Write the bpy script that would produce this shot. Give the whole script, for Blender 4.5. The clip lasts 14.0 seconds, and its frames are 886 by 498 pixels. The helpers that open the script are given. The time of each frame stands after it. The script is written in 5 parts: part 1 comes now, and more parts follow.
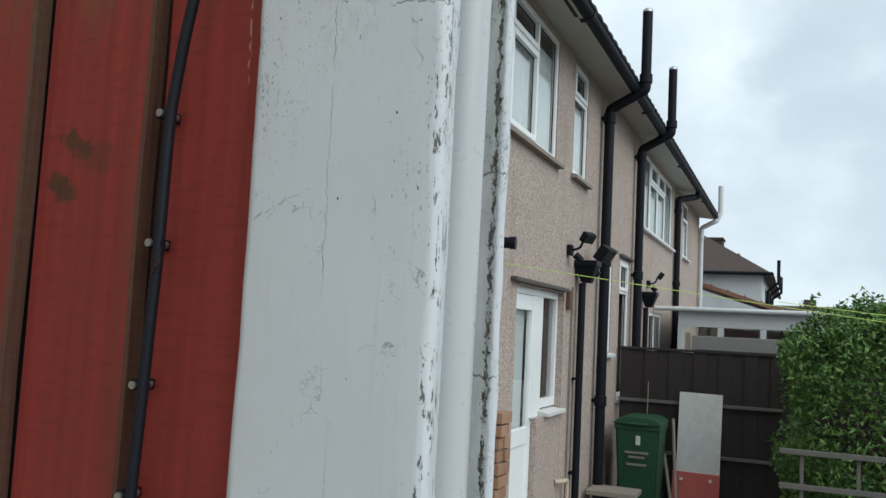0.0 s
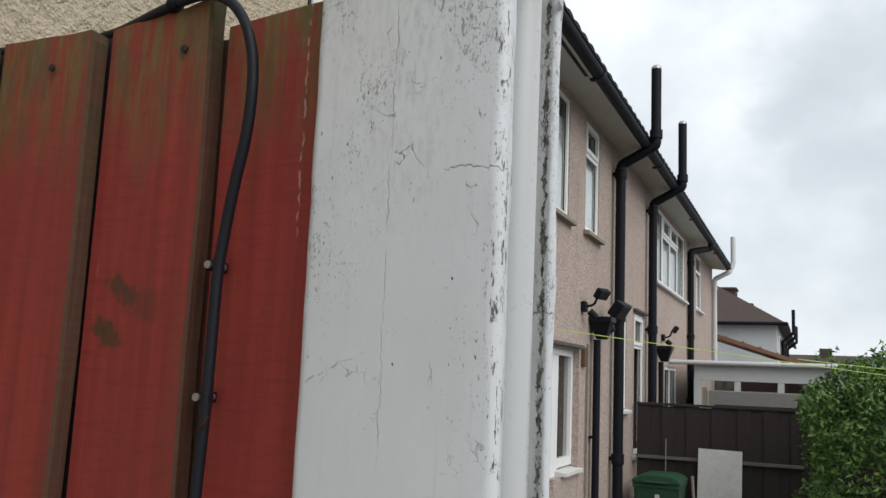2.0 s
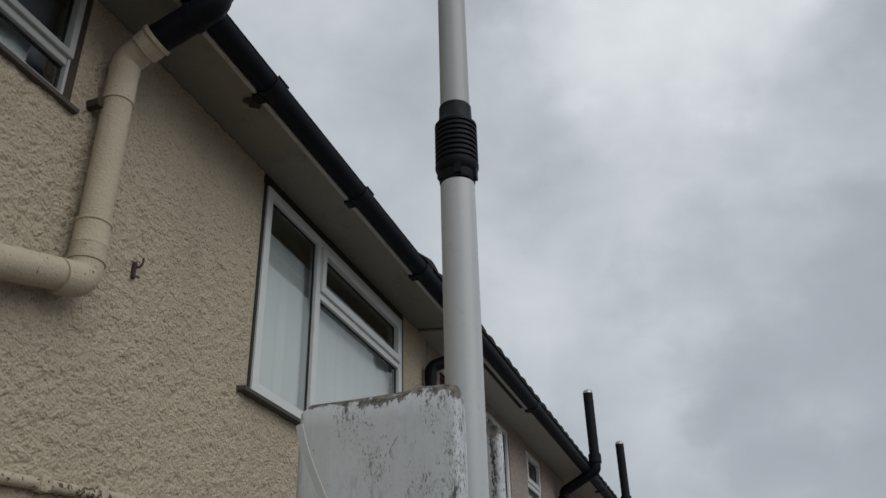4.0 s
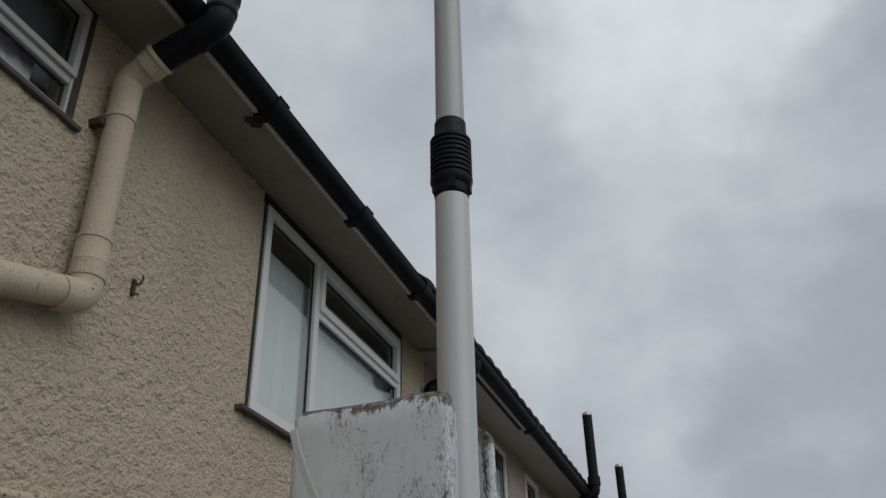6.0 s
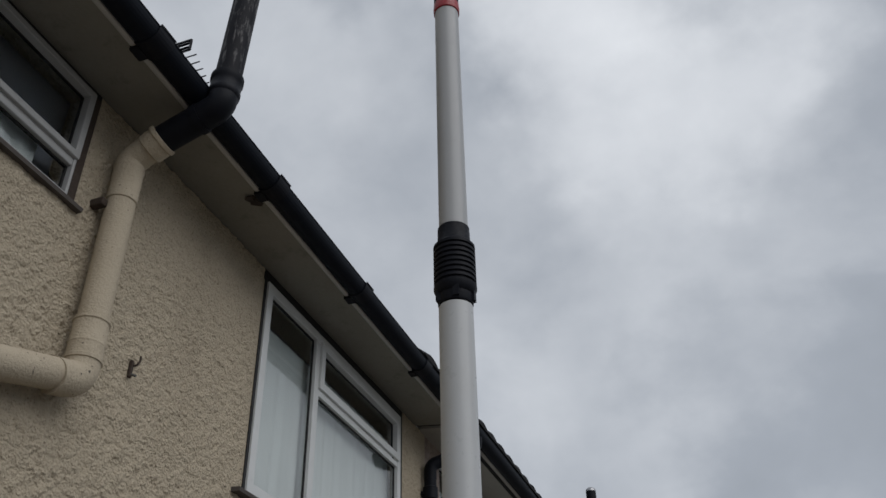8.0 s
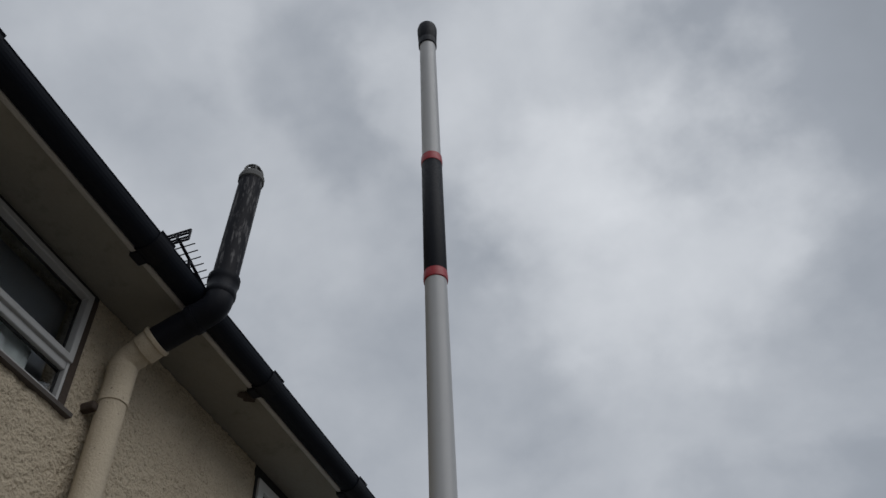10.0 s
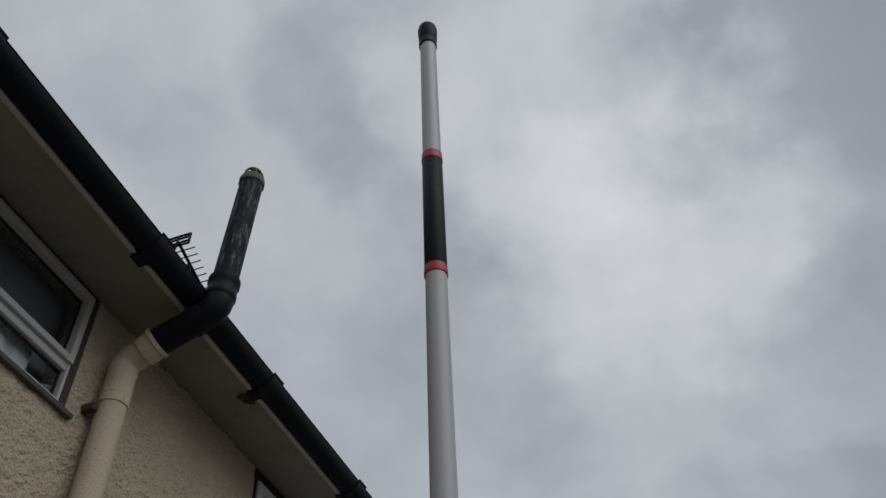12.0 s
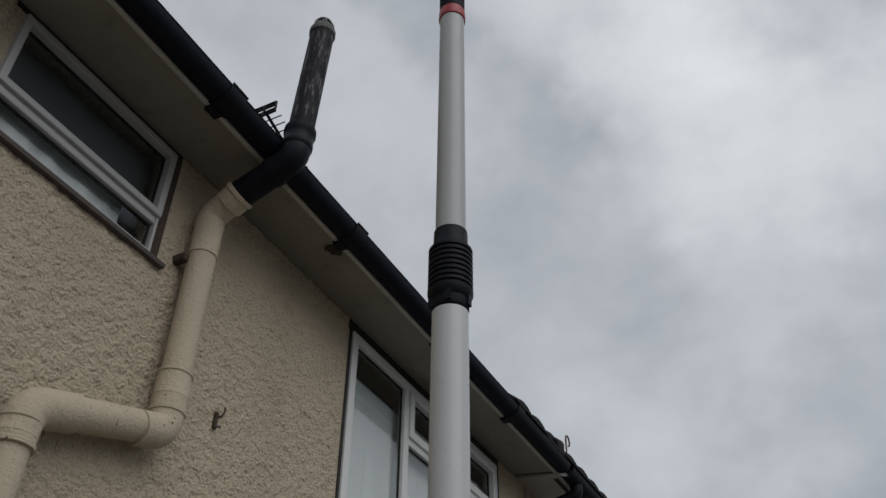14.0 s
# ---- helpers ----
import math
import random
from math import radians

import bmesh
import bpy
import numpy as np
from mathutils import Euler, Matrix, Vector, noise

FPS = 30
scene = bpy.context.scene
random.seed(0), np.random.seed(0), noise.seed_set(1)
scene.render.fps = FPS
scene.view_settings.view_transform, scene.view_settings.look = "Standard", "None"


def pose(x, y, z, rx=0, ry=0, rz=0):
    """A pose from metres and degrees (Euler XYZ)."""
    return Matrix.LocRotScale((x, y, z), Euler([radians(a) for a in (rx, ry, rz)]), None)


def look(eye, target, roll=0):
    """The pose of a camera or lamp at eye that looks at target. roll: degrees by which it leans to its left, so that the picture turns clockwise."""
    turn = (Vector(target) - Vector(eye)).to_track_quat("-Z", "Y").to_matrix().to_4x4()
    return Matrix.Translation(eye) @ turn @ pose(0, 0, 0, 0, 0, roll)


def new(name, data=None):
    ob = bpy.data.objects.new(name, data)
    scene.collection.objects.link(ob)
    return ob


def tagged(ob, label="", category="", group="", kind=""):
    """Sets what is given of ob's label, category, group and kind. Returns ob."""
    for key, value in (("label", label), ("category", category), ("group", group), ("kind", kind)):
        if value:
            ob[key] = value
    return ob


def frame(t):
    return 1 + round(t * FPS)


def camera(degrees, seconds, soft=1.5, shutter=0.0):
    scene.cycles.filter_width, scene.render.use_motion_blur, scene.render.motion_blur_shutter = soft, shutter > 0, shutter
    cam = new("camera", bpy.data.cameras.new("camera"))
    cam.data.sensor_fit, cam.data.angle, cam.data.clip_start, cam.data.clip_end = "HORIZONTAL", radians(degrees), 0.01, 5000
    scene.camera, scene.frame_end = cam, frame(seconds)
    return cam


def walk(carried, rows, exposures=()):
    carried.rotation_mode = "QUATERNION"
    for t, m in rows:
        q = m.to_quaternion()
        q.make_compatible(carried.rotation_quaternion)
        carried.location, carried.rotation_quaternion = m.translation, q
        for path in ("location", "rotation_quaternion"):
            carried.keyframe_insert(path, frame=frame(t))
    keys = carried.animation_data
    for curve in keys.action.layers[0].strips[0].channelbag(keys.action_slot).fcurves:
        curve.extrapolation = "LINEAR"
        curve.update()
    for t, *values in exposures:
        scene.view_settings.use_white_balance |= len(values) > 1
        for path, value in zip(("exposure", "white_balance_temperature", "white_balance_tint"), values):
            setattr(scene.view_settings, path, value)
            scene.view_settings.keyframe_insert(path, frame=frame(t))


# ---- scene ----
cam = camera(54.2, 14.0)
PATH = [
    (0, (2.013, 0.384, 1.666), (1.257, 2.228, 1.842), 2.9),
    (0.2, (2.020, 0.371, 1.725), (1.265, 2.200, 2.015), 2.3),
    (0.5, (2.065, 0.344, 1.754), (1.299, 2.162, 2.081), 1.9),
    (0.7, (2.082, 0.339, 1.734), (1.273, 2.142, 2.045), 2.2),
    (1, (2.062, 0.365, 1.684), (1.154, 2.124, 1.967), 2.4),
    (1.2, (2.048, 0.370, 1.680), (1.143, 2.135, 1.939), 2.7),
    (1.5, (2.016, 0.388, 1.656), (1.127, 2.169, 1.854), 2.8),
    (1.8, (1.996, 0.389, 1.692), (1.142, 2.182, 1.921), 2.9),
    (2, (1.988, 0.372, 1.728), (1.21, 2.191, 2.02), 2.4),
    (2.2, (1.977, 0.354, 1.762), (1.274, 2.188, 2.135), 1.9),
    (2.5, (1.985, 0.308, 1.785), (1.327, 2.125, 2.301), 1.8),
    (2.8, (1.993, 0.302, 1.810), (1.356, 2.089, 2.444), 0.2),
    (3, (1.998, 0.294, 1.821), (1.369, 2.069, 2.496), -0.2),
    (3.5, (2.005, 0.285, 1.836), (1.396, 2.028, 2.606), -0.7),
    (4, (2.012, 0.267, 1.86), (1.447, 1.918, 2.836), -1.6),
    (6.5, (2.024, 0.261, 1.844), (1.469, 1.889, 2.864), -1.3),
    (7, (2.029, 0.263, 1.845), (1.477, 1.891, 2.866), -1.4),
    (7.5, (2.026, 0.257, 1.858), (1.474, 1.878, 2.891), -1.5),
    (8, (2.019, 0.254, 1.885), (1.495, 1.802, 3.038), -1.6),
    (8.5, (2.035, 0.208, 1.922), (1.548, 1.674, 3.193), -2.3),
    (9, (2.055, 0.18, 1.968), (1.628, 1.529, 3.382), -3.2),
    (11.5, (2.056, 0.172, 1.948), (1.639, 1.482, 3.4), -2.7),
    (12, (2.054, 0.173, 1.944), (1.639, 1.483, 3.397), -2.9),
    (12.5, (2.045, 0.192, 1.942), (1.633, 1.506, 3.392), -2.5),
    (13, (2.050, 0.213, 1.930), (1.619, 1.583, 3.323), -2.7),
    (13.5, (2.056, 0.312, 1.898), (1.556, 1.78, 3.161), -2.1),
    (14, (2.085, 0.35, 1.876), (1.376, 1.741, 3.126), 0.5),
]
EXPOSURES = [
    (0.0, 0.84, 6050, 2), (0.5, 0.33, 6050, 0), (1.0, 0.43, 6100, 2), (1.5, 0.74, 6400, 7), (2.0, 0.86, 6500, 8),
    (2.5, 0.64, 6500, 8), (3.0, 0.36, 6450, 7), (3.5, 0.18, 6450, 8), (4.0, 0.04, 6350, 8), (6.5, -0.05, 6350, 9),
    (8.0, -0.06, 6300, 10), (9.0, -0.17, 6250, 10), (11.5, -0.26, 6300, 10), (12.5, -0.26, 6300, 10), (13.5, -0.23, 6350, 10), (14.0, -0.11, 6400, 10),
]
CLOUD_SHIFT, CLOUD_STRENGTH = (0.3, 0.7, 0.2), 1.0
# direction, spread in degrees, how much thinner (+) or thicker (-) the cloud is there
CLOUD_BANKS = [
    ((-0.04, 0.56, 0.82), 12, 0.20), ((0.0, 0.72, 0.69), 12, 0.20), ((-0.05, 0.92, 0.38), 14, 0.12), ((0.06, 0.91, 0.40), 9, -0.14),
    ((0.29, 0.62, 0.73), 17, -0.15), ((-0.30, 0.44, 0.845), 8, -0.12), ((0.06, 0.99, 0.16), 14, -0.06), ((0.12, 0.95, 0.28), 10, -0.07),
    ((-0.42, 0.42, 0.80), 20, 0.12), ((0.12, 0.78, 0.61), 14, 0.06),
]
MAST_LEAN = (0.004, 0.0)
SUN_POWER = 1.3
walk(cam, [(t, look(eye, target, roll)) for t, eye, target, roll in PATH], EXPOSURES)

# ---- light ----
world = bpy.data.worlds.new("overcast_sky")
scene.world = world
world.use_nodes = True
SUN_DIR = Vector((0.70, -0.32, 0.70)).normalized()


def build_sky():
    nt = world.node_tree
    nt.nodes.clear()
    out = nt.nodes.new("ShaderNodeOutputWorld")
    sky = nt.nodes.new("ShaderNodeTexSky")
    sky.sky_type = "NISHITA"
    sky.sun_disc = False
    sky.sun_elevation = math.asin(SUN_DIR.z)
    sky.sun_rotation = math.atan2(SUN_DIR.x, SUN_DIR.y)
    bg_sky = nt.nodes.new("ShaderNodeBackground")
    bg_sky.inputs[1].default_value = 0.06
    nt.links.new(sky.outputs[0], bg_sky.inputs[0])
    tc = nt.nodes.new("ShaderNodeTexCoord")
    # clouds lie on a flat layer overhead: stretch towards the horizon
    mp = nt.nodes.new("ShaderNodeMapping")
    mp.inputs["Location"].default_value = CLOUD_SHIFT
    mp.inputs["Scale"].default_value = (1.0, 1.0, 1.25)
    nt.links.new(tc.outputs["Generated"], mp.inputs[0])
    n1 = nt.nodes.new("ShaderNodeTexNoise")
    n1.inputs["Scale"].default_value = 4.2
    n1.inputs["Detail"].default_value = 7.0
    n1.inputs["Roughness"].default_value = 0.52
    n1.inputs["Distortion"].default_value = 0.1
    nt.links.new(mp.outputs[0], n1.inputs[0])
    ramp = nt.nodes.new("ShaderNodeValToRGB")
    el = ramp.color_ramp.elements
    el[0].position, el[0].color = 0.22, (0.310, 0.332, 0.362, 1)
    el[1].position, el[1].color = 1.0, (0.97, 0.98, 0.99, 1)
    mid = el.new(0.48)
    mid.color = (0.415, 0.441, 0.478, 1)
    # thick and thin banks of cloud, their edges frayed by a second noise
    fray = nt.nodes.new("ShaderNodeTexNoise")
    fray.inputs["Scale"].default_value = 5.5
    fray.inputs["Detail"].default_value = 5.0
    nt.links.new(mp.outputs[0], fray.inputs[0])
    pull = nt.nodes.new("ShaderNodeVectorMath")
    pull.operation = "MULTIPLY_ADD"
    pull.inputs[1].default_value = (0.34, 0.34, 0.34)
    nt.links.new(fray.outputs["Color"], pull.inputs[0])
    shift = nt.nodes.new("ShaderNodeVectorMath")
    shift.inputs[1].default_value = (-0.17, -0.17, -0.17)
    nt.links.new(tc.outputs["Generated"], shift.inputs[0])
    nt.links.new(shift.outputs[0], pull.inputs[2])
    unit = nt.nodes.new("ShaderNodeVectorMath")
    unit.operation = "NORMALIZE"
    nt.links.new(pull.outputs[0], unit.inputs[0])
    total = nt.nodes.new("ShaderNodeMath")
    total.operation = "MULTIPLY_ADD"
    total.inputs[1].default_value, total.inputs[2].default_value = 0.52, 0.268
    nt.links.new(n1.outputs[0], total.inputs[0])
    for direction, spread, amount in CLOUD_BANKS:
        near = nt.nodes.new("ShaderNodeVectorMath")
        near.operation = "DOT_PRODUCT"
        near.inputs[1].default_value = Vector(direction).normalized()
        nt.links.new(unit.outputs[0], near.inputs[0])
        soft = nt.nodes.new("ShaderNodeMapRange")
        soft.interpolation_type = "SMOOTHSTEP"
        soft.inputs[1].default_value, soft.inputs[2].default_value = math.cos(radians(spread)), 1.0
        soft.inputs[3].default_value, soft.inputs[4].default_value = 0.0, amount
        nt.links.new(near.outputs["Value"], soft.inputs[0])
        both = nt.nodes.new("ShaderNodeMath")
        nt.links.new(total.outputs[0], both.inputs[0])
        nt.links.new(soft.outputs[0], both.inputs[1])
        total = both
    nt.links.new(total.outputs[0], ramp.inputs[0])
    bg_cloud = nt.nodes.new("ShaderNodeBackground")
    bg_cloud.inputs[1].default_value = CLOUD_STRENGTH
    nt.links.new(ramp.outputs[0], bg_cloud.inputs[0])
    add = nt.nodes.new("ShaderNodeMixShader")
    add.inputs[0].default_value = 0.92
    nt.links.new(bg_sky.outputs[0], add.inputs[1])
    nt.links.new(bg_cloud.outputs[0], add.inputs[2])
    nt.links.new(add.outputs[0], out.inputs[0])


build_sky()
sun = new("sun", bpy.data.lights.new("sun", "SUN"))
sun.data.energy, sun.data.angle, sun.data.color = SUN_POWER, radians(60), (1.0, 0.97, 0.93)
sun.matrix_world = look(SUN_DIR * 50, (0, 0, 0))


# ---- materials ----
class Nodes:
    """A small wrapper that writes node trees in short lines."""

    def __init__(self, name):
        self.mat = bpy.data.materials.new(name)
        self.mat.use_nodes = True
        self.nt = self.mat.node_tree
        self.bsdf = self.nt.nodes["Principled BSDF"]
        tc = self.nt.nodes.new("ShaderNodeTexCoord")
        self.co = tc.outputs["Object"]

    def link(self, a, b):
        self.nt.links.new(a, b)

    def scaled(self, sx, sy, sz, shift=(0, 0, 0)):
        m = self.nt.nodes.new("ShaderNodeMapping")
        m.inputs["Scale"].default_value = (sx, sy, sz)
        m.inputs["Location"].default_value = shift
        self.link(self.co, m.inputs[0])
        return m.outputs[0]

    def noise(self, scale, detail=4.0, rough=0.55, co=None, distort=0.0):
        n = self.nt.nodes.new("ShaderNodeTexNoise")
        n.inputs["Scale"].default_value = scale
        n.inputs["Detail"].default_value = detail
        n.inputs["Roughness"].default_value = rough
        n.inputs["Distortion"].default_value = distort
        self.link(co or self.co, n.inputs[0])
        return n.outputs[0]

    def voronoi(self, scale, co=None, feature="F1", rand=1.0):
        n = self.nt.nodes.new("ShaderNodeTexVoronoi")
        n.feature = feature
        n.inputs["Scale"].default_value = scale
        n.inputs["Randomness"].default_value = rand
        self.link(co or self.co, n.inputs[0])
        return n.outputs[0]

    def ramp(self, value, a, b, lo=0.0, hi=1.0):
        n = self.nt.nodes.new("ShaderNodeMapRange")
        n.inputs[1].default_value, n.inputs[2].default_value = a, b
        n.inputs[3].default_value, n.inputs[4].default_value = lo, hi
        self.link(value, n.inputs[0])
        return n.outputs[0]

    def math(self, op, a, b):
        n = self.nt.nodes.new("ShaderNodeMath")
        n.operation = op
        for i, v in enumerate((a, b)):
            if isinstance(v, (int, float)):
                n.inputs[i].default_value = v
            else:
                self.link(v, n.inputs[i])
        return n.outputs[0]

    def mix(self, fac, a, b, kind="MIX"):
        n = self.nt.nodes.new("ShaderNodeMixRGB")
        n.blend_type = kind
        for i, v in ((0, fac), (1, a), (2, b)):
            if isinstance(v, (int, float)):
                n.inputs[i].default_value = v
            elif isinstance(v, tuple):
                n.inputs[i].default_value = (*v, 1)
            else:
                self.link(v, n.inputs[i])
        return n.outputs[0]

    def axis(self, i):
        n = self.nt.nodes.new("ShaderNodeSeparateXYZ")
        self.link(self.co, n.inputs[0])
        return n.outputs[i]

    def random(self):
        return self.nt.nodes.new("ShaderNodeObjectInfo").outputs["Random"]

    def island(self):
        return self.nt.nodes.new("ShaderNodeNewGeometry").outputs["Random Per Island"]

    def done(self, color, rough=0.6, height=None, strength=0.3, distance=0.01, metal=0.0, spec=0.5):
        for key, v in (("Base Color", color), ("Roughness", rough)):
            if isinstance(v, tuple):
                self.bsdf.inputs[key].default_value = (*v, 1)
            elif isinstance(v, (int, float)):
                self.bsdf.inputs[key].default_value = v
            else:
                self.link(v, self.bsdf.inputs[key])
        self.bsdf.inputs["Metallic"].default_value = metal
        self.bsdf.inputs["Specular IOR Level"].default_value = spec
        if height is not None:
            b = self.nt.nodes.new("ShaderNodeBump")
            b.inputs["Strength"].default_value = strength
            b.inputs["Distance"].default_value = distance
            self.link(height, b.inputs["Height"])
            self.link(b.outputs[0], self.bsdf.inputs["Normal"])
        return self.mat


def painted(name, col, rough=0.5, var=0.12, scale=9.0, dirt=(0.12, 0.11, 0.09), dirt_amount=0.15, bump=0.12, metal=0.0, spec=0.4):
    """A painted or moulded surface with faint mottling and grime."""
    n = Nodes(name)
    low = tuple(c * (1 - var) for c in col)
    high = tuple(min(1.0, c * (1 + var)) for c in col)
    base = n.mix(n.noise(scale), low, high)
    grime = n.ramp(n.noise(scale * 3.1, 6, 0.7), 0.55, 0.8, 0, dirt_amount)
    fine = n.noise(scale * 22, 3)
    return n.done(n.mix(grime, base, dirt), n.ramp(fine, 0.3, 0.7, rough * 0.8, min(1, rough * 1.2)), fine, bump, 0.002, metal, spec)


def roughcast(name, col, dark, pebble, lump, strength, stain):
    """Render thrown on with coarse aggregate, lumpy and weathered."""
    n = Nodes(name)
    big = n.noise(0.9, 5, 0.6)
    streak = n.noise(1.0, 5, 0.6, n.scaled(1, 2.6, 0.5))
    cell = n.voronoi(pebble, n.scaled(1, 1, 1), "SMOOTH_F1")
    blob = n.noise(lump, 5, 0.62)
    base = n.mix(n.ramp(blob, 0.3, 0.7), tuple(c * 0.86 for c in col), tuple(min(1, c * 1.08) for c in col))
    base = n.mix(n.ramp(big, 0.4, 0.75, 0, 0.35), base, stain)
    base = n.mix(n.ramp(streak, 0.52, 0.75, 0, 0.25), base, dark)
    pit = n.ramp(n.noise(lump * 1.5, 3, 0.6, n.scaled(1, 1, 0.7)), 0.585, 0.70, 0, 0.7)
    base = n.mix(pit, base, dark)
    height = n.math("ADD", n.math("MULTIPLY", cell, -0.7), n.math("MULTIPLY", blob, 1.2))
    return n.done(base, 0.92, height, strength, 0.02, spec=0.2)


def pink_dash(name):
    """Pebbledash of small mixed stones on a pinkish ground."""
    n = Nodes(name)
    v = n.nt.nodes.new("ShaderNodeTexVoronoi")
    v.inputs["Scale"].default_value = 55
    n.link(n.co, v.inputs[0])
    stone = n.nt.nodes.new("ShaderNodeSeparateColor")
    n.link(v.outputs["Color"], stone.inputs[0])
    base = n.mix(stone.outputs[0], (0.288, 0.228, 0.198), (0.452, 0.375, 0.332))
    base = n.mix(n.ramp(n.noise(0.8, 5, 0.6), 0.35, 0.75, 0, 0.4), base, (0.298, 0.245, 0.215))
    streak = n.noise(1.0, 5, 0.65, n.scaled(1, 3.5, 0.4))
    base = n.mix(n.ramp(streak, 0.55, 0.75, 0, 0.4), base, (0.17, 0.14, 0.12))
    return n.done(base, 0.95, v.outputs["Distance"], 0.6, 0.010, spec=0.15)


def flaking_white():
    """Thick white paint on a concrete post: hairline cracks, small chips, grime, a split down the rear flange."""
    n = Nodes("flaking_white_paint")
    x, y, z = n.axis(0), n.axis(1), n.axis(2)
    base = n.mix(n.noise(7, 5, 0.6), (0.486, 0.505, 0.526), (0.594, 0.615, 0.636))
    base = n.mix(n.ramp(n.noise(26, 5, 0.65, n.scaled(1, 1, 0.5)), 0.5, 0.78, 0, 0.4), base, (0.50, 0.51, 0.51))
    base = n.mix(n.ramp(n.noise(5.5, 3, 0.5, n.scaled(1, 1, 0.4, (3, 1, 0))), 0.5, 0.75, 0, 0.3), base, (0.60, 0.59, 0.54))
    # fine vertical brush lines and scratches
    brush = n.noise(230, 2, 0.5, n.scaled(1, 1, 0.03))
    base = n.mix(n.math("MULTIPLY", n.ramp(brush, 0.57, 0.70, 0, 0.30), n.ramp(n.noise(14, 3, 0.5, n.scaled(1, 1, 0.4)), 0.50, 0.64)), base, (0.36, 0.36, 0.35))

    def specks(scale, tall, size, density):
        """Small chips: one in each cell of a random lattice, drawn where the density lets it."""
        v = n.nt.nodes.new("ShaderNodeTexVoronoi")
        v.inputs["Scale"].default_value = scale
        wob = n.nt.nodes.new("ShaderNodeVectorMath")
        wob.operation = "MULTIPLY_ADD"
        w = n.nt.nodes.new("ShaderNodeTexNoise")
        w.inputs["Scale"].default_value = scale * 1.3
        n.link(n.co, w.inputs[0])
        n.link(w.outputs["Color"], wob.inputs[0])
        wob.inputs[1].default_value = (0.32 / scale, 0.32 / scale, 0.32 / scale)
        n.link(n.scaled(1, 1, tall), wob.inputs[2])
        n.link(wob.outputs[0], v.inputs[0])
        c = n.nt.nodes.new("ShaderNodeSeparateColor")
        n.link(v.outputs["Color"], c.inputs[0])
        lim = n.math("MULTIPLY", n.ramp(c.outputs[1], 0, 1, 0.35, 1.0), size)
        inside = n.ramp(n.math("SUBTRACT", v.outputs["Distance"], lim), -0.03, 0.02, 1, 0)
        return n.math("MULTIPLY", inside, n.math("LESS_THAN", c.outputs[0], density))

    def hairline(at, wander, width, low, high):
        """A crack that wanders up the face about x = at, between two heights."""
        path = n.math("ADD", n.math("MULTIPLY", n.noise(34, 5, 0.7, n.scaled(0, 0, 1, (at, 0, 0))), wander), at - wander / 2)
        gap = n.math("ABSOLUTE", n.math("SUBTRACT", x, path), 0)
        core = n.ramp(gap, width * 0.4, width, 1, 0)
        span = n.math("MULTIPLY", n.ramp(z, low, low + 0.02), n.ramp(z, high - 0.02, high, 1, 0))
        return n.math("MULTIPLY", n.math("MULTIPLY", core, span), n.ramp(n.noise(60, 3, 0.6, n.scaled(1, 1, 0.6)), 0.40, 0.60, 0.0, 1))

    front = n.ramp(y, 0.852, 0.856, 1, 0)
    rear = n.ramp(y, 0.945, 0.952)
    right = n.ramp(x, 1.806, 1.832)
    left = n.ramp(x, 1.7148, 1.726, 1, 0)
    patch = n.ramp(n.noise(13, 4, 0.62, n.scaled(1, 1, 0.5)), 0.50, 0.66)
    high = n.ramp(z, 1.62, 1.90, 0.22, 1.0)
    density = n.math("ADD", n.math("MULTIPLY", right, n.math("ADD", n.math("MULTIPLY", patch, 0.5), 0.22)), n.math("ADD", n.math("ADD", n.math("MULTIPLY", left, 0.04), n.math("MULTIPLY", rear, 0.25)), n.math("MULTIPLY", n.math("MULTIPLY", n.math("ADD", patch, 0.18), high), 0.30)))
    lost = n.math("MULTIPLY", specks(330, 0.45, 0.18, n.math("MULTIPLY", density, 0.5)), 0.9)

    def flecks(scale, tall, shift, cut, cover):
        """Ragged flakes lost from the paint; cover raises or lowers how much of it is gone."""
        field = n.noise(scale, 5, 0.72, n.scaled(1, 1, tall, shift))
        return n.ramp(n.math("ADD", field, n.math("MULTIPLY", cover, 0.14)), cut, cut + 0.035)
    swarm = n.math("MULTIPLY", n.ramp(n.noise(22, 5, 0.68, n.scaled(1, 1, 0.6, (0, 2, 1))), 0.40, 0.64), high)
    lost = n.math("MAXIMUM", lost, n.math("MULTIPLY", flecks(400, 0.42, (0, 2, 1), 0.690, n.math("ADD", swarm, n.math("MULTIPLY", density, 0.6))), 0.60))
    lost = n.math("MAXIMUM", lost, n.math("MULTIPLY", flecks(800, 0.36, (5, 1, 2), 0.685, n.math("ADD", n.math("MULTIPLY", swarm, 1.1), n.math("MULTIPLY", density, 0.5))), 0.55))
    # long flakes lost off the corner
    corner = n.math("MULTIPLY", n.ramp(x, 1.822, 1.832), n.ramp(n.noise(26, 3, 0.6, n.scaled(0, 0, 1, (2, 0, 0))), 0.36, 0.56, 0.35, 1.2))
    lost = n.math("MAXIMUM", lost, n.math("MULTIPLY", flecks(260, 0.26, (3, 4, 2), 0.705, corner), 0.9))
    # short crazing in the thick paint
    web = n.nt.nodes.new("ShaderNodeTexVoronoi")
    web.feature = "DISTANCE_TO_EDGE"
    web.inputs["Scale"].default_value = 34
    bend = n.nt.nodes.new("ShaderNodeVectorMath")
    bend.operation = "MULTIPLY_ADD"
    bend.inputs[1].default_value = (0.030, 0.030, 0.030)
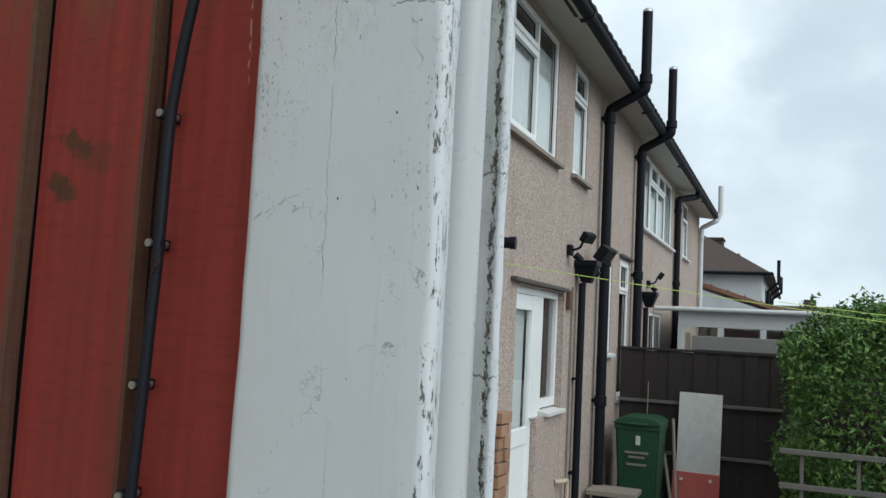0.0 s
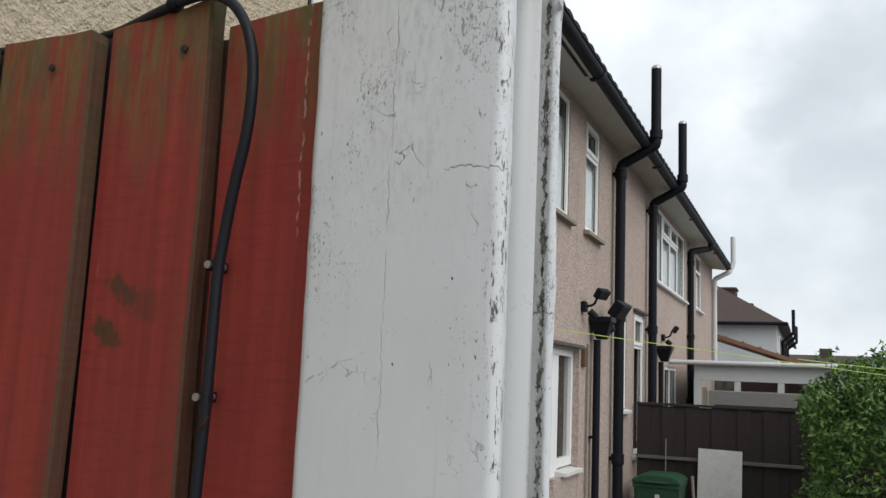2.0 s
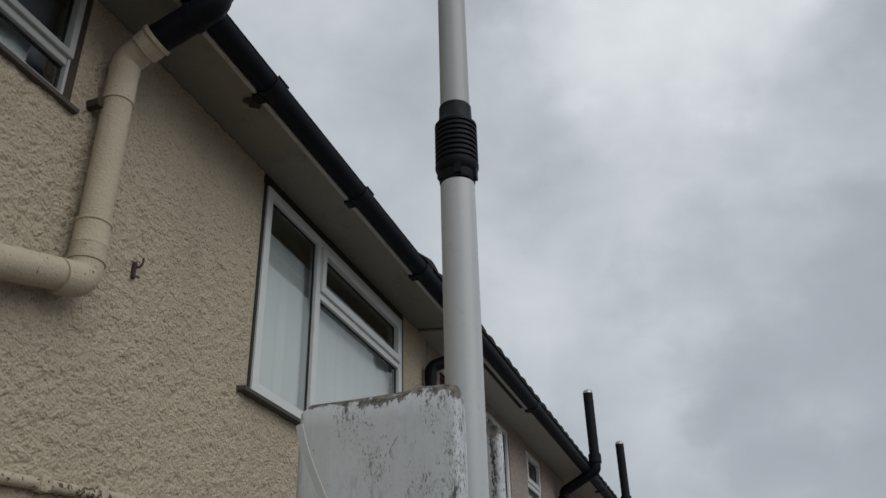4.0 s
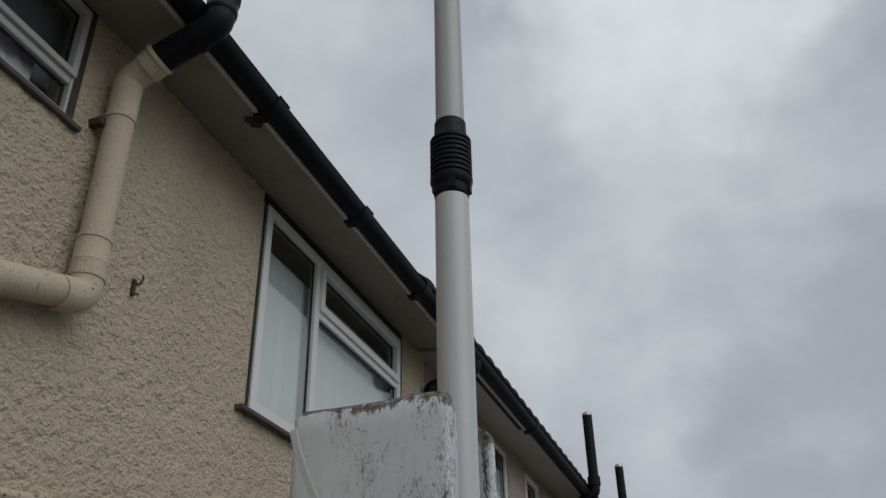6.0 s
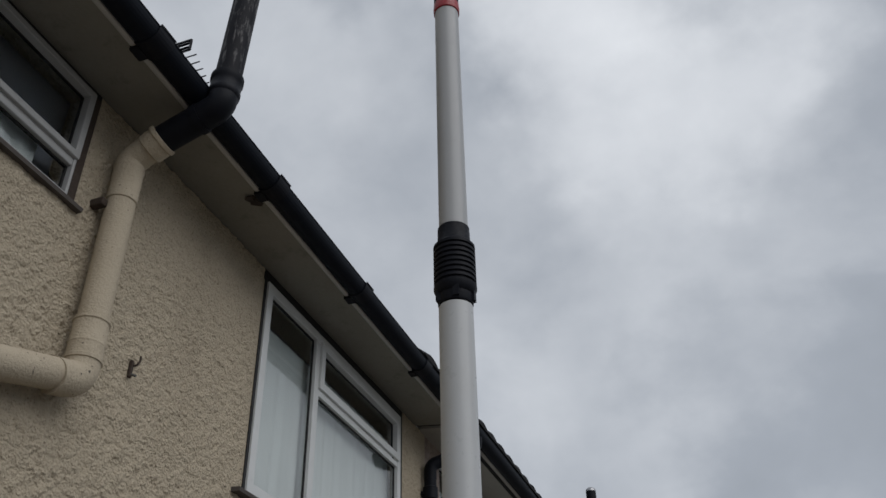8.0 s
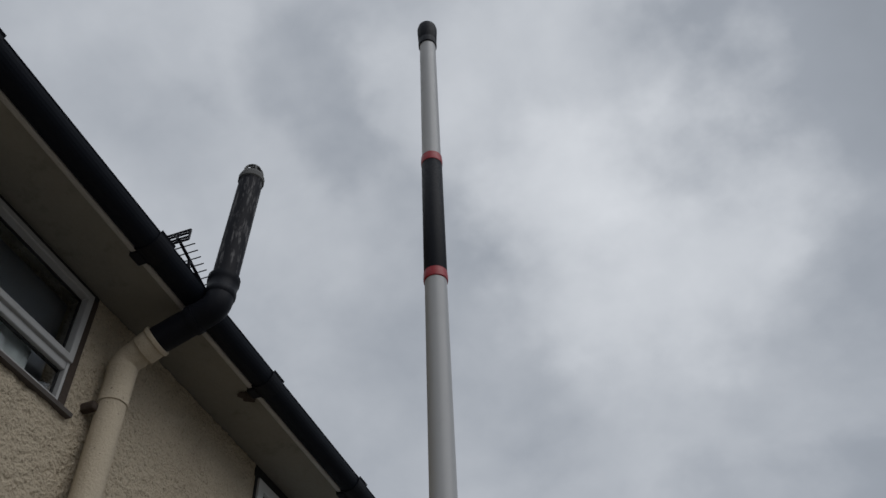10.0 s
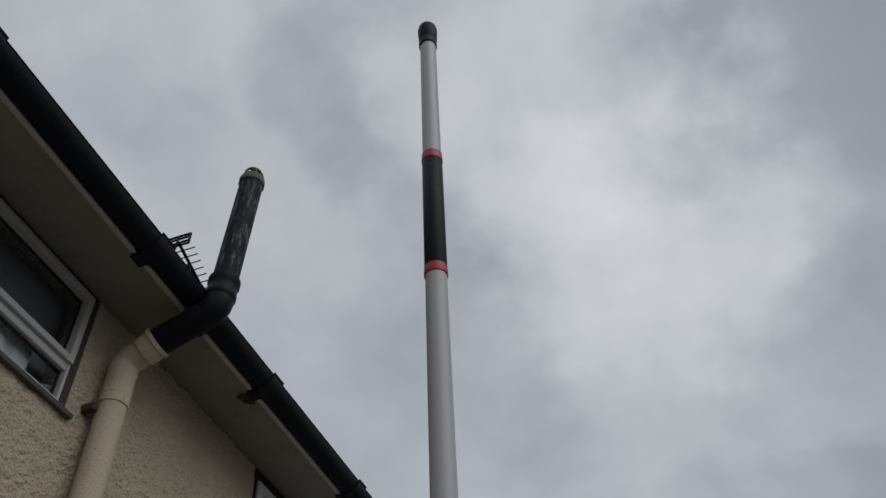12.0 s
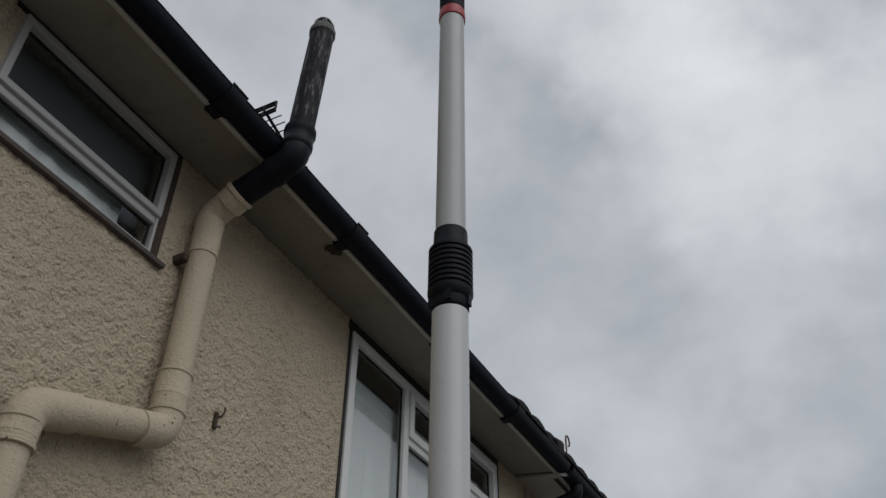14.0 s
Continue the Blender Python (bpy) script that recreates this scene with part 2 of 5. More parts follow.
    drift = n.nt.nodes.new("ShaderNodeTexNoise")
    drift.inputs["Scale"].default_value, drift.inputs["Detail"].default_value = 60, 4
    n.link(n.co, drift.inputs[0])
    n.link(drift.outputs["Color"], bend.inputs[0])
    n.link(n.scaled(1, 1, 0.7), bend.inputs[2])
    n.link(bend.outputs[0], web.inputs[0])
    craze = n.math("MULTIPLY", n.ramp(web.outputs["Distance"], 0.006, 0.016, 1, 0), n.ramp(n.noise(20, 4, 0.65, n.scaled(1, 1, 0.8, (6, 1, 3))), 0.56, 0.64))
    lost = n.math("MAXIMUM", lost, n.math("MULTIPLY", craze, n.ramp(z, 1.55, 1.75, 0.2, 0.7)))
    line = n.math("MAXIMUM", hairline(1.768, 0.010, 0.00034, 1.67, 2.03), hairline(1.778, 0.008, 0.00040, 1.30, 1.61))
    slant = n.math("ABSOLUTE", n.math("SUBTRACT", n.math("SUBTRACT", z, n.math("MULTIPLY", x, 0.45)), n.math("ADD", n.math("MULTIPLY", n.noise(70, 4, 0.6), 0.008), 1.7215 - 1.717 * 0.45 - 0.004)), 0)
    slant = n.math("MULTIPLY", n.math("MULTIPLY", n.ramp(slant, 0.0003, 0.0009, 1, 0), n.ramp(x, 1.752, 1.758, 0.55, 0)), n.ramp(n.noise(120, 3), 0.42, 0.56))
    across = n.math("ABSOLUTE", n.math("SUBTRACT", z, n.math("ADD", n.math("MULTIPLY", n.noise(75, 5, 0.7, n.scaled(1, 1, 0, (2, 3, 0))), 0.016), 1.8345)), 0)
    across = n.math("MULTIPLY", n.math("MULTIPLY", n.ramp(across, 0.0002, 0.0006, 1, 0), n.ramp(x, 1.800, 1.806)), n.ramp(n.noise(95, 3, 0.6, n.scaled(1, 1, 1, (1, 0, 5))), 0.36, 0.50))
    line = n.math("MAXIMUM", line, across)
    line = n.math("MULTIPLY", n.math("MAXIMUM", line, slant), n.ramp(y, 0.852, 0.858, 1, 0))
    # short cross cracks in the rear flange
    for level in (1.772, 1.631, 2.010):
        gap = n.math("ABSOLUTE", n.math("SUBTRACT", z, n.math("ADD", n.math("MULTIPLY", n.noise(60, 5, 0.7, n.scaled(1, 1, 0, (level, 1, 0))), 0.014), level - 0.005)), 0)
        line = n.math("MAXIMUM", line, n.math("MULTIPLY", n.math("MULTIPLY", n.ramp(gap, 0.0005, 0.0012, 1, 0), rear), n.ramp(n.noise(110, 3, 0.6, n.scaled(1, 1, 1, (level, 2, 1))), 0.38, 0.5)))
    # grime that thickens up the post, and paint gone from the top
    grime = n.math("MULTIPLY", n.ramp(z, 1.78, 1.97, 0.06, 1), n.math("MULTIPLY", n.ramp(n.noise(300, 4, 0.62, n.scaled(1, 1, 0.35)), 0.46, 0.66, 0.03, 0.55), n.ramp(n.noise(20, 4, 0.6, n.scaled(1, 1, 0.5)), 0.46, 0.64, 0.15, 1)))
    base = n.mix(grime, base, (0.25, 0.25, 0.235))
    top = n.ramp(n.math("ADD", n.math("SUBTRACT", z, n.math("MULTIPLY", rear, 0.016)), n.math("MULTIPLY", n.noise(110, 5, 0.7, n.scaled(1, 1, 0.5)), 0.045)), 2.0868, 2.0895)
    # rear flange: weathered grey inner face with a mossy split near its outer edge
    inner = n.math("MULTIPLY", rear, n.ramp(n.math("ADD", x, n.math("MULTIPLY", n.noise(50, 4, 0.6), 0.004)), 1.8195, 1.8215, 1, 0))
    base = n.mix(n.math("MULTIPLY", inner, n.ramp(n.noise(60, 5, 0.65, n.scaled(1, 1, 0.3)), 0.35, 0.65, 0.65, 1.0)), base, (0.27, 0.275, 0.265))
    way = n.math("ADD", n.math("MULTIPLY", n.noise(30, 5, 0.7, n.scaled(0, 0, 1, (4, 0, 0))), 0.006), 1.8118)
    wide = n.ramp(n.noise(38, 4, 0.6, n.scaled(0, 0, 1, (7, 0, 0))), 0.35, 0.65, 0.0005, 0.0034)
    split = n.math("SUBTRACT", n.math("ABSOLUTE", n.math("SUBTRACT", x, way), 0), n.math("MULTIPLY", wide, n.ramp(n.noise(240, 4, 0.65), 0.35, 0.65, 0.3, 1.3)))
    split = n.math("MULTIPLY", n.math("MULTIPLY", n.ramp(split, -0.0003, 0.0003, 1, 0), n.ramp(n.noise(210, 4, 0.7, n.scaled(1, 1, 0.5, (1, 7, 3))), 0.42, 0.50, 0.15, 1)), rear)
    lost = n.math("MAXIMUM", n.math("MAXIMUM", lost, split), n.math("MAXIMUM", top, n.math("MULTIPLY", line, 0.72)))
    bare = n.mix(n.ramp(n.noise(260, 4, 0.65), 0.38, 0.66), (0.016, 0.017, 0.016), (0.095, 0.094, 0.076))
    col = n.mix(lost, base, bare)
    crust = n.mix(n.ramp(n.noise(190, 5, 0.7), 0.36, 0.64), (0.050, 0.044, 0.036), (0.20, 0.185, 0.16))
    col = n.mix(top, col, crust)
    h = n.math("ADD", n.math("MULTIPLY", lost, -1.0), n.math("ADD", n.math("MULTIPLY", brush, 0.14), n.math("MULTIPLY", n.noise(38, 4, 0.6, n.scaled(1, 1, 0.16)), 0.35)))
    return n.done(col, n.mix(lost, (0.45, 0.45, 0.45), (0.9, 0.9, 0.9)), h, 0.45, 0.0020)


def red_stain():
    """Red fence stain over sawn softwood, algae towards the sawn tops."""
    n = Nodes("red_fence_stain")
    grain = n.noise(95, 4, 0.6, n.scaled(1, 1, 0.035))
    base = n.mix(n.ramp(grain, 0.3, 0.72), (0.182, 0.024, 0.020), (0.275, 0.035, 0.027))
    base = n.mix(n.ramp(n.noise(9, 4, 0.6, n.scaled(1, 1, 0.25)), 0.4, 0.7, 0, 0.5), base, (0.172, 0.028, 0.020))
    saw = n.noise(260, 3, 0.6, n.scaled(0.12, 0.12, 1))
    base = n.mix(n.ramp(saw, 0.48, 0.68, 0, 0.32), base, (0.115, 0.018, 0.014))
    fleck = n.ramp(n.noise(320, 3, 0.6, n.scaled(1, 1, 0.5)), 0.66, 0.72, 0, 0.5)
    base = n.mix(fleck, base, (0.09, 0.02, 0.014))
    shift = n.mix(n.random(), (0.82, 0.82, 0.82), (1.12, 1.08, 1.05))
    base = n.mix(1.0, base, shift, "MULTIPLY")
    wear = n.noise(30, 5, 0.6, n.scaled(1, 1, 0.12))
    algae = n.math("MULTIPLY", n.ramp(n.math("ADD", n.axis(2), n.math("MULTIPLY", wear, 0.09)), 1.905, 2.005), n.ramp(n.noise(70, 6, 0.7, n.scaled(1, 1, 0.16, (2, 0, 1))), 0.42, 0.58, 0.12, 0.95))
    base = n.mix(algae, base, n.mix(n.noise(45), (0.070, 0.056, 0.022), (0.185, 0.160, 0.052)))
    run = n.math("MULTIPLY", n.ramp(n.axis(2), 1.83, 1.97), n.ramp(n.noise(48, 7, 0.72, n.scaled(1, 1, 0.24, (3, 1, 6))), 0.51, 0.58, 0, 0.75))
    base = n.mix(run, base, n.mix(n.noise(150, 4, 0.7, n.scaled(1, 1, 0.3)), (0.045, 0.028, 0.015), (0.14, 0.095, 0.045)))
    pale = n.math("ABSOLUTE", n.math("SUBTRACT", n.axis(0), n.math("ADD", n.math("MULTIPLY", n.noise(45, 5, 0.7, n.scaled(0, 0, 1)), 0.012), 1.684)), 0)
    pale = n.math("MULTIPLY", n.math("MULTIPLY", n.ramp(pale, 0.0003, 0.0010, 0.8, 0), n.ramp(n.axis(2), 1.80, 1.83)), n.ramp(n.noise(90, 3, 0.6), 0.46, 0.56))
    base = n.mix(pale, base, (0.42, 0.30, 0.25))
    # dark knots on the second board
    for kx, kz, kr, deep in ((1.543, 1.781, 0.010, 0.85), (1.554, 1.774, 0.010, 0.8), (1.571, 1.768, 0.014, 0.4), (1.530, 1.753, 0.009, 0.85), (1.539, 1.746, 0.009, 0.85)):
        off = n.nt.nodes.new("ShaderNodeVectorMath")
        off.operation = "DISTANCE"
        warp = n.nt.nodes.new("ShaderNodeMapping")
        warp.inputs["Scale"].default_value = (1, 0, 1.25)
        n.link(n.co, warp.inputs[0])
        n.link(warp.outputs[0], off.inputs[0])
        off.inputs[1].default_value = (kx, 0, kz * 1.25)
        rough_d = n.math("ADD", off.outputs["Value"], n.math("MULTIPLY", n.noise(130, 5, 0.75, n.scaled(1, 1, 0.7)), 0.034))
        base = n.mix(n.ramp(rough_d, kr + 0.0145, kr + 0.0195, deep, 0), base, (0.058, 0.030, 0.014))
    # moss creeping in from the exposed edge of every board
    along = n.math("FRACT", n.math("DIVIDE", n.math("SUBTRACT", 1.6095 + 10 * 0.1035, n.axis(0)), 0.1035), 0.0)
    creep = n.math("MULTIPLY", n.ramp(along, 0.02, 0.14, 1, 0), n.ramp(n.noise(48, 5, 0.65, n.scaled(1, 1, 0.14, (1, 4, 2))), 0.34, 0.66, 0.0, 0.6))
    base = n.mix(creep, base, n.mix(n.noise(60), (0.075, 0.035, 0.022), (0.12, 0.055, 0.03)))
    scuff = n.ramp(n.noise(60, 5, 0.62, n.scaled(1, 1, 0.07, (5, 2, 0))), 0.74, 0.78, 0, 0.5)
    base = n.mix(scuff, base, (0.32, 0.19, 0.15))
    return n.done(base, 0.62, grain, 0.35, 0.002, spec=0.35)


def bare_edge():
    n = Nodes("sawn_board_edge")
    grain = n.noise(130, 4, 0.6, n.scaled(1, 1, 0.05))
    base = n.mix(grain, (0.055, 0.026, 0.018), (0.120, 0.054, 0.036))
    high = n.ramp(n.axis(2), 1.82, 1.97, 0.12, 0.95)
    base = n.mix(n.math("MULTIPLY", high, n.ramp(n.noise(28, 4), 0.35, 0.6)), base, (0.052, 0.046, 0.021))
    saw = n.noise(260, 2, 0.5, n.scaled(0.1, 0.1, 1))
    base = n.mix(n.ramp(saw, 0.45, 0.65, 0, 0.25), base, (0.11, 0.065, 0.044))
    return n.done(base, 0.85, grain, 0.6, 0.003, spec=0.2)


def glass_mat():
    m = bpy.data.materials.new("window_glass")
    m.use_nodes = True
    nt = m.node_tree
    nt.nodes.clear()
    out = nt.nodes.new("ShaderNodeOutputMaterial")
    mix = nt.nodes.new("ShaderNodeMixShader")
    fr = nt.nodes.new("ShaderNodeFresnel")
    fr.inputs[0].default_value = 2.05
    tr = nt.nodes.new("ShaderNodeBsdfTransparent")
    tr.inputs[0].default_value = (0.86, 0.89, 0.88, 1)
    gl = nt.nodes.new("ShaderNodeBsdfGlossy")
    gl.inputs["Roughness"].default_value = 0.03
    nt.links.new(fr.outputs[0], mix.inputs[0])
    nt.links.new(tr.outputs[0], mix.inputs[1])
    nt.links.new(gl.outputs[0], mix.inputs[2])
    nt.links.new(mix.outputs[0], out.inputs[0])
    return m


def clear_mat():
    m = bpy.data.materials.new("clear_glass_edge")
    m.use_nodes = True
    nt = m.node_tree
    nt.nodes.clear()
    out = nt.nodes.new("ShaderNodeOutputMaterial")
    tr = nt.nodes.new("ShaderNodeBsdfTransparent")
    tr.inputs[0].default_value = (0.97, 0.98, 0.975, 1)
    nt.links.new(tr.outputs[0], out.inputs[0])
    return m


def leafy():
    n = Nodes("hedge_leaves")
    base = n.mix(n.island(), (0.018, 0.056, 0.012), (0.15, 0.26, 0.055))
    base = n.mix(n.ramp(n.noise(1.7, 3), 0.4, 0.7, 0, 0.5), base, (0.042, 0.105, 0.024))
    mat = n.done(base, 0.5, spec=0.35)
    n.bsdf.inputs["Transmission Weight"].default_value = 0.0
    return mat


def brick_mat():
    n = Nodes("orange_brick")
    col = n.mix(n.random(), (0.21, 0.118, 0.075), (0.33, 0.195, 0.128))
    col = n.mix(n.ramp(n.noise(26, 5, 0.6), 0.4, 0.7, 0, 0.5), col, (0.30, 0.17, 0.09))
    return n.done(col, 0.9, n.noise(120, 4), 0.5, 0.003)


def lumpy_paint(name="cream_masonry_paint", bare=0.875):
    """Masonry paint gone over a pipe, gritty and pitted."""
    n = Nodes(name)
    grit = n.noise(120, 4, 0.65)
    blob = n.noise(55, 3, 0.5)
    base = n.mix(n.noise(9, 4), (0.41, 0.35, 0.26), (0.48, 0.41, 0.31))
    pits = n.ramp(n.noise(150, 3, 0.6), 0.64, 0.72, 0, 0.6)
    base = n.mix(pits, base, (0.20, 0.16, 0.12))
    base = n.mix(n.ramp(n.noise(16, 5, 0.7), 0.55, 0.8, 0, 0.4), base, (0.30, 0.25, 0.19))
    chip = n.ramp(n.math("ADD", n.noise(60, 4, 0.6), n.math("MULTIPLY", n.noise(7, 2), 0.35)), bare, bare + 0.02, 0, 0.9)
    base = n.mix(chip, base, (0.035, 0.032, 0.03))
    return n.done(base, 0.8, n.math("ADD", grit, blob), 0.7, 0.006, spec=0.25)


def scraped_black():
    """Old black pipe with the paint scraped to grey along its length."""
    n = Nodes("scraped_black_pipe")
    scrape = n.ramp(n.noise(50, 6, 0.7, n.scaled(1, 1, 0.16)), 0.52, 0.63, 0, 0.6)
    base = n.mix(n.noise(14), (0.007, 0.007, 0.010), (0.014, 0.014, 0.018))
    base = n.mix(scrape, base, (0.19, 0.185, 0.185))
    return n.done(base, 0.55, n.noise(60), 0.15, 0.002, spec=0.10)


M = {
    "cream": roughcast("cream_roughcast", (0.530, 0.452, 0.338), (0.18, 0.14, 0.095), 105, 85, 0.80, (0.43, 0.365, 0.272)),
    "pink": pink_dash("pink_pebbledash"),
    "pale": roughcast("pale_grey_render", (0.50, 0.51, 0.52), (0.30, 0.30, 0.30), 30, 22, 0.3, (0.44, 0.45, 0.46)),
    "post": flaking_white(),
    "red": red_stain(),
    "edge": bare_edge(),
    "upvc": painted("white_upvc", (0.74, 0.75, 0.75), 0.35, 0.04, 3, dirt_amount=0.12, bump=0.03),
    # white upvc darkened in colour for the shade under the eaves, plus grime
    "shadedupvc": painted("eave_shaded_upvc", (0.38, 0.38, 0.375), 0.45, 0.08, 6, (0.16, 0.15, 0.13), 0.35, 0.05),
    "halfshadeupvc": painted("part_shaded_upvc", (0.58, 0.59, 0.585), 0.4, 0.06, 5, (0.2, 0.19, 0.17), 0.25, 0.04),
    "umber": painted("stained_bare_reveal", (0.050, 0.036, 0.028), 0.9, 0.35, 22, (0.12, 0.10, 0.07), 0.4, 0.6),
    "dimwood": painted("dim_grey_timber", (0.115, 0.108, 0.098), 0.9, 0.25, 20, bump=0.5),
    # plain black: rubber seals and small dark parts, also strips painting gap shade
    "seal": painted("black_seal_and_gap_shade", (0.012, 0.012, 0.012), 0.6),
    "sill": painted("weathered_sill", (0.075, 0.064, 0.058), 0.75, 0.25, 14, bump=0.4),
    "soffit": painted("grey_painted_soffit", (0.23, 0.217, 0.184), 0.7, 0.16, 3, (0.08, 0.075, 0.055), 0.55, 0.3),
    "palesoffit": painted("pale_painted_soffit", (0.38, 0.36, 0.32), 0.7, 0.1, 4, (0.14, 0.12, 0.1), 0.3, 0.2),
    "fascia": painted("pale_fascia", (0.40, 0.385, 0.36), 0.6, 0.15, 6, (0.08, 0.07, 0.06), 0.3),
    "gutter": painted("black_plastic_gutter", (0.007, 0.009, 0.014), 0.55, 0.2, 12, (0.025, 0.025, 0.025), 0.2, spec=0.10),
    "black": painted("black_plastic", (0.008, 0.009, 0.013), 0.5, 0.2, 16, (0.025, 0.025, 0.025), spec=0.12),
    "scraped": scraped_black(),
    "creampipe": lumpy_paint(),
    "chippedpipe": lumpy_paint("chipped_cream_paint", 0.74),
    "pole": painted("white_pvc_tube", (0.45, 0.46, 0.465), 0.32, 0.04, 6, (0.35, 0.34, 0.31), 0.18, 0.05),
    "poleup": painted("grey_pvc_tube", (0.35, 0.355, 0.36), 0.36, 0.05, 6, (0.2, 0.2, 0.19), 0.18, 0.05),
    "tie": painted("translucent_nylon", (0.66, 0.67, 0.65), 0.4, 0.04, 12, bump=0.08),
    "tape": painted("red_pvc_tape", (0.28, 0.012, 0.018), 0.38, 0.15, 40),
    "cable": painted("black_cable_sheath", (0.010, 0.011, 0.016), 0.5, 0.2, 30, (0.03, 0.03, 0.03), spec=0.22),
    "nail": painted("zinc_nail", (0.32, 0.31, 0.30), 0.4, 0.2, 60, metal=0.8),
    "roof": painted("brown_roof_tile", (0.060, 0.042, 0.036), 0.9, 0.3, 9, (0.03, 0.03, 0.028), 0.4, 0.6),
    "tile": painted("sooty_roof_tile", (0.020, 0.019, 0.021), 0.9, 0.35, 14, (0.05, 0.045, 0.035), 0.3, 0.6, spec=0.15),
    "capgrey": painted("dull_grey_plastic", (0.12, 0.12, 0.118), 0.8, 0.15, 30, spec=0.15),
    "orangeroof": painted("orange_roof_tile", (0.22, 0.115, 0.075), 0.9, 0.25, 9, bump=0.5),
    "glass_backing": painted("grey_glass_backing", (0.34, 0.36, 0.42), 0.9, 0.08, 10),
    "net": painted("white_net_curtain", (0.74, 0.77, 0.785), 0.9, 0.05, 10, dirt_amount=0.05),
    "inside": painted("dim_room_plaster", (0.55, 0.56, 0.59), 0.9),
    "darkwood": painted("dark_fence_wood", (0.026, 0.020, 0.019), 0.85, 0.35, 20, (0.05, 0.04, 0.035), 0.3, 0.5),
    "oldwood": painted("grey_old_timber", (0.23, 0.20, 0.165), 0.9, 0.25, 20, bump=0.5),
    "greyboard": painted("grey_panel", (0.20, 0.195, 0.185), 0.85, 0.15, 10),
    "bingreen": painted("green_bin_plastic", (0.018, 0.065, 0.033), 0.5, 0.15, 8, bump=0.2),
    "slab": painted("pale_board", (0.52, 0.52, 0.50), 0.85, 0.2, 12, (0.14, 0.14, 0.13), 0.5),
    "salmon": painted("faded_red_board", (0.42, 0.10, 0.085), 0.8, 0.15, 14),
    "ground": painted("worn_paving", (0.17, 0.16, 0.145), 0.95, 0.25, 2.5, (0.07, 0.07, 0.05), 0.5, 0.6),
    "brick": brick_mat(),
    "leaf": leafy(),
    "twig": painted("bark", (0.07, 0.05, 0.035), 0.9),
    "line": painted("yellow_green_line", (0.42, 0.55, 0.10), 0.5),
    "glass": glass_mat(),
    "clear": clear_mat(),
    "greyglass": painted("grey_roof_sheet", (0.34, 0.36, 0.36), 0.35, 0.1, 5),
    "alu": painted("aluminium", (0.35, 0.35, 0.36), 0.35, metal=0.8),
    "white": painted("white_paint", (0.52, 0.53, 0.53), 0.5, 0.06, 5, dirt_amount=0.2),
    "rust": painted("rusty_iron", (0.10, 0.055, 0.035), 0.85, 0.3, 40, bump=0.5),
}

M["tie"].node_tree.nodes["Principled BSDF"].inputs["Alpha"].default_value = 0.68


# ---- mesh tools ----
def mesh_object(name, bm, mat, smooth=False):
    me = bpy.data.meshes.new(name)
    bm.normal_update()
    bm.to_mesh(me)
    bm.free()
    for m in (mat if isinstance(mat, (list, tuple)) else [mat]):
        me.materials.append(m)
    if smooth:
        me.polygons.foreach_set("use_smooth", [True] * len(me.polygons))
        me.set_sharp_from_angle(angle=radians(40))
    return new(name, me)


def thing(name, base, label, category, group="", kind=""):
    """An Empty at the base of a thing, which parents its parts."""
    ob = new(name)
    ob.empty_display_size = 0.05
    ob.matrix_basis = Matrix.Translation(base)
    return tagged(ob, label, category, group, kind)


def part(name, bm, mat, parent, label="", smooth=False):
    ob = mesh_object(name, bm, mat, smooth)
    ob.parent = parent
    if parent.type == "EMPTY":
        ob.matrix_parent_inverse = parent.matrix_basis.inverted()
    if label:
        ob["label"] = label
    return ob


def whole(name, bm, mat, label, category, group="", kind="", smooth=False):
    return tagged(mesh_object(name, bm, mat, smooth), label, category, group, kind)


def box(bm, x0, x1, y0, y1, z0, z1, bevel=0.0):
    r = bmesh.ops.create_cube(bm, size=1.0, matrix=Matrix.Translation(((x0 + x1) / 2, (y0 + y1) / 2, (z0 + z1) / 2)) @ Matrix.Diagonal((abs(x1 - x0), abs(y1 - y0), abs(z1 - z0), 1)))
    if bevel:
        edges = list({e for v in r["verts"] for e in v.link_edges})
        bmesh.ops.bevel(bm, geom=edges, offset=bevel, segments=2, affect="EDGES", profile=0.6)
    return bm


def boxed(*a, **k):
    return box(bmesh.new(), *a, **k)


def ring(bm, x0, x1, y0, y1, z0, z1, w, bevel=0.004):
    """A rectangular frame of bars w wide, mitred at its corners, as one body."""
    grid = []
    for x in (x0, x1):
        grid.append([[bm.verts.new((x, y, z)) for y, z in ((y0 + k, z0 + k), (y1 - k, z0 + k), (y1 - k, z1 - k), (y0 + k, z1 - k))] for k in (0.0, w)])
    made = []
    for i in range(4):
        j = (i + 1) % 4
        for side in (0, 1):
            made.append(bm.faces.new((grid[side][0][i], grid[side][0][j], grid[side][1][j], grid[side][1][i])))
        for k in (0, 1):
            made.append(bm.faces.new((grid[0][k][i], grid[0][k][j], grid[1][k][j], grid[1][k][i])))
    bmesh.ops.recalc_face_normals(bm, faces=made)
    if bevel:
        edges = [e for e in {e for f in made for e in f.edges} if len(e.link_faces) == 2 and e.calc_face_angle(0) > 0.5]
        bmesh.ops.bevel(bm, geom=edges, offset=bevel, segments=2, affect="EDGES", profile=0.6)
    return bm


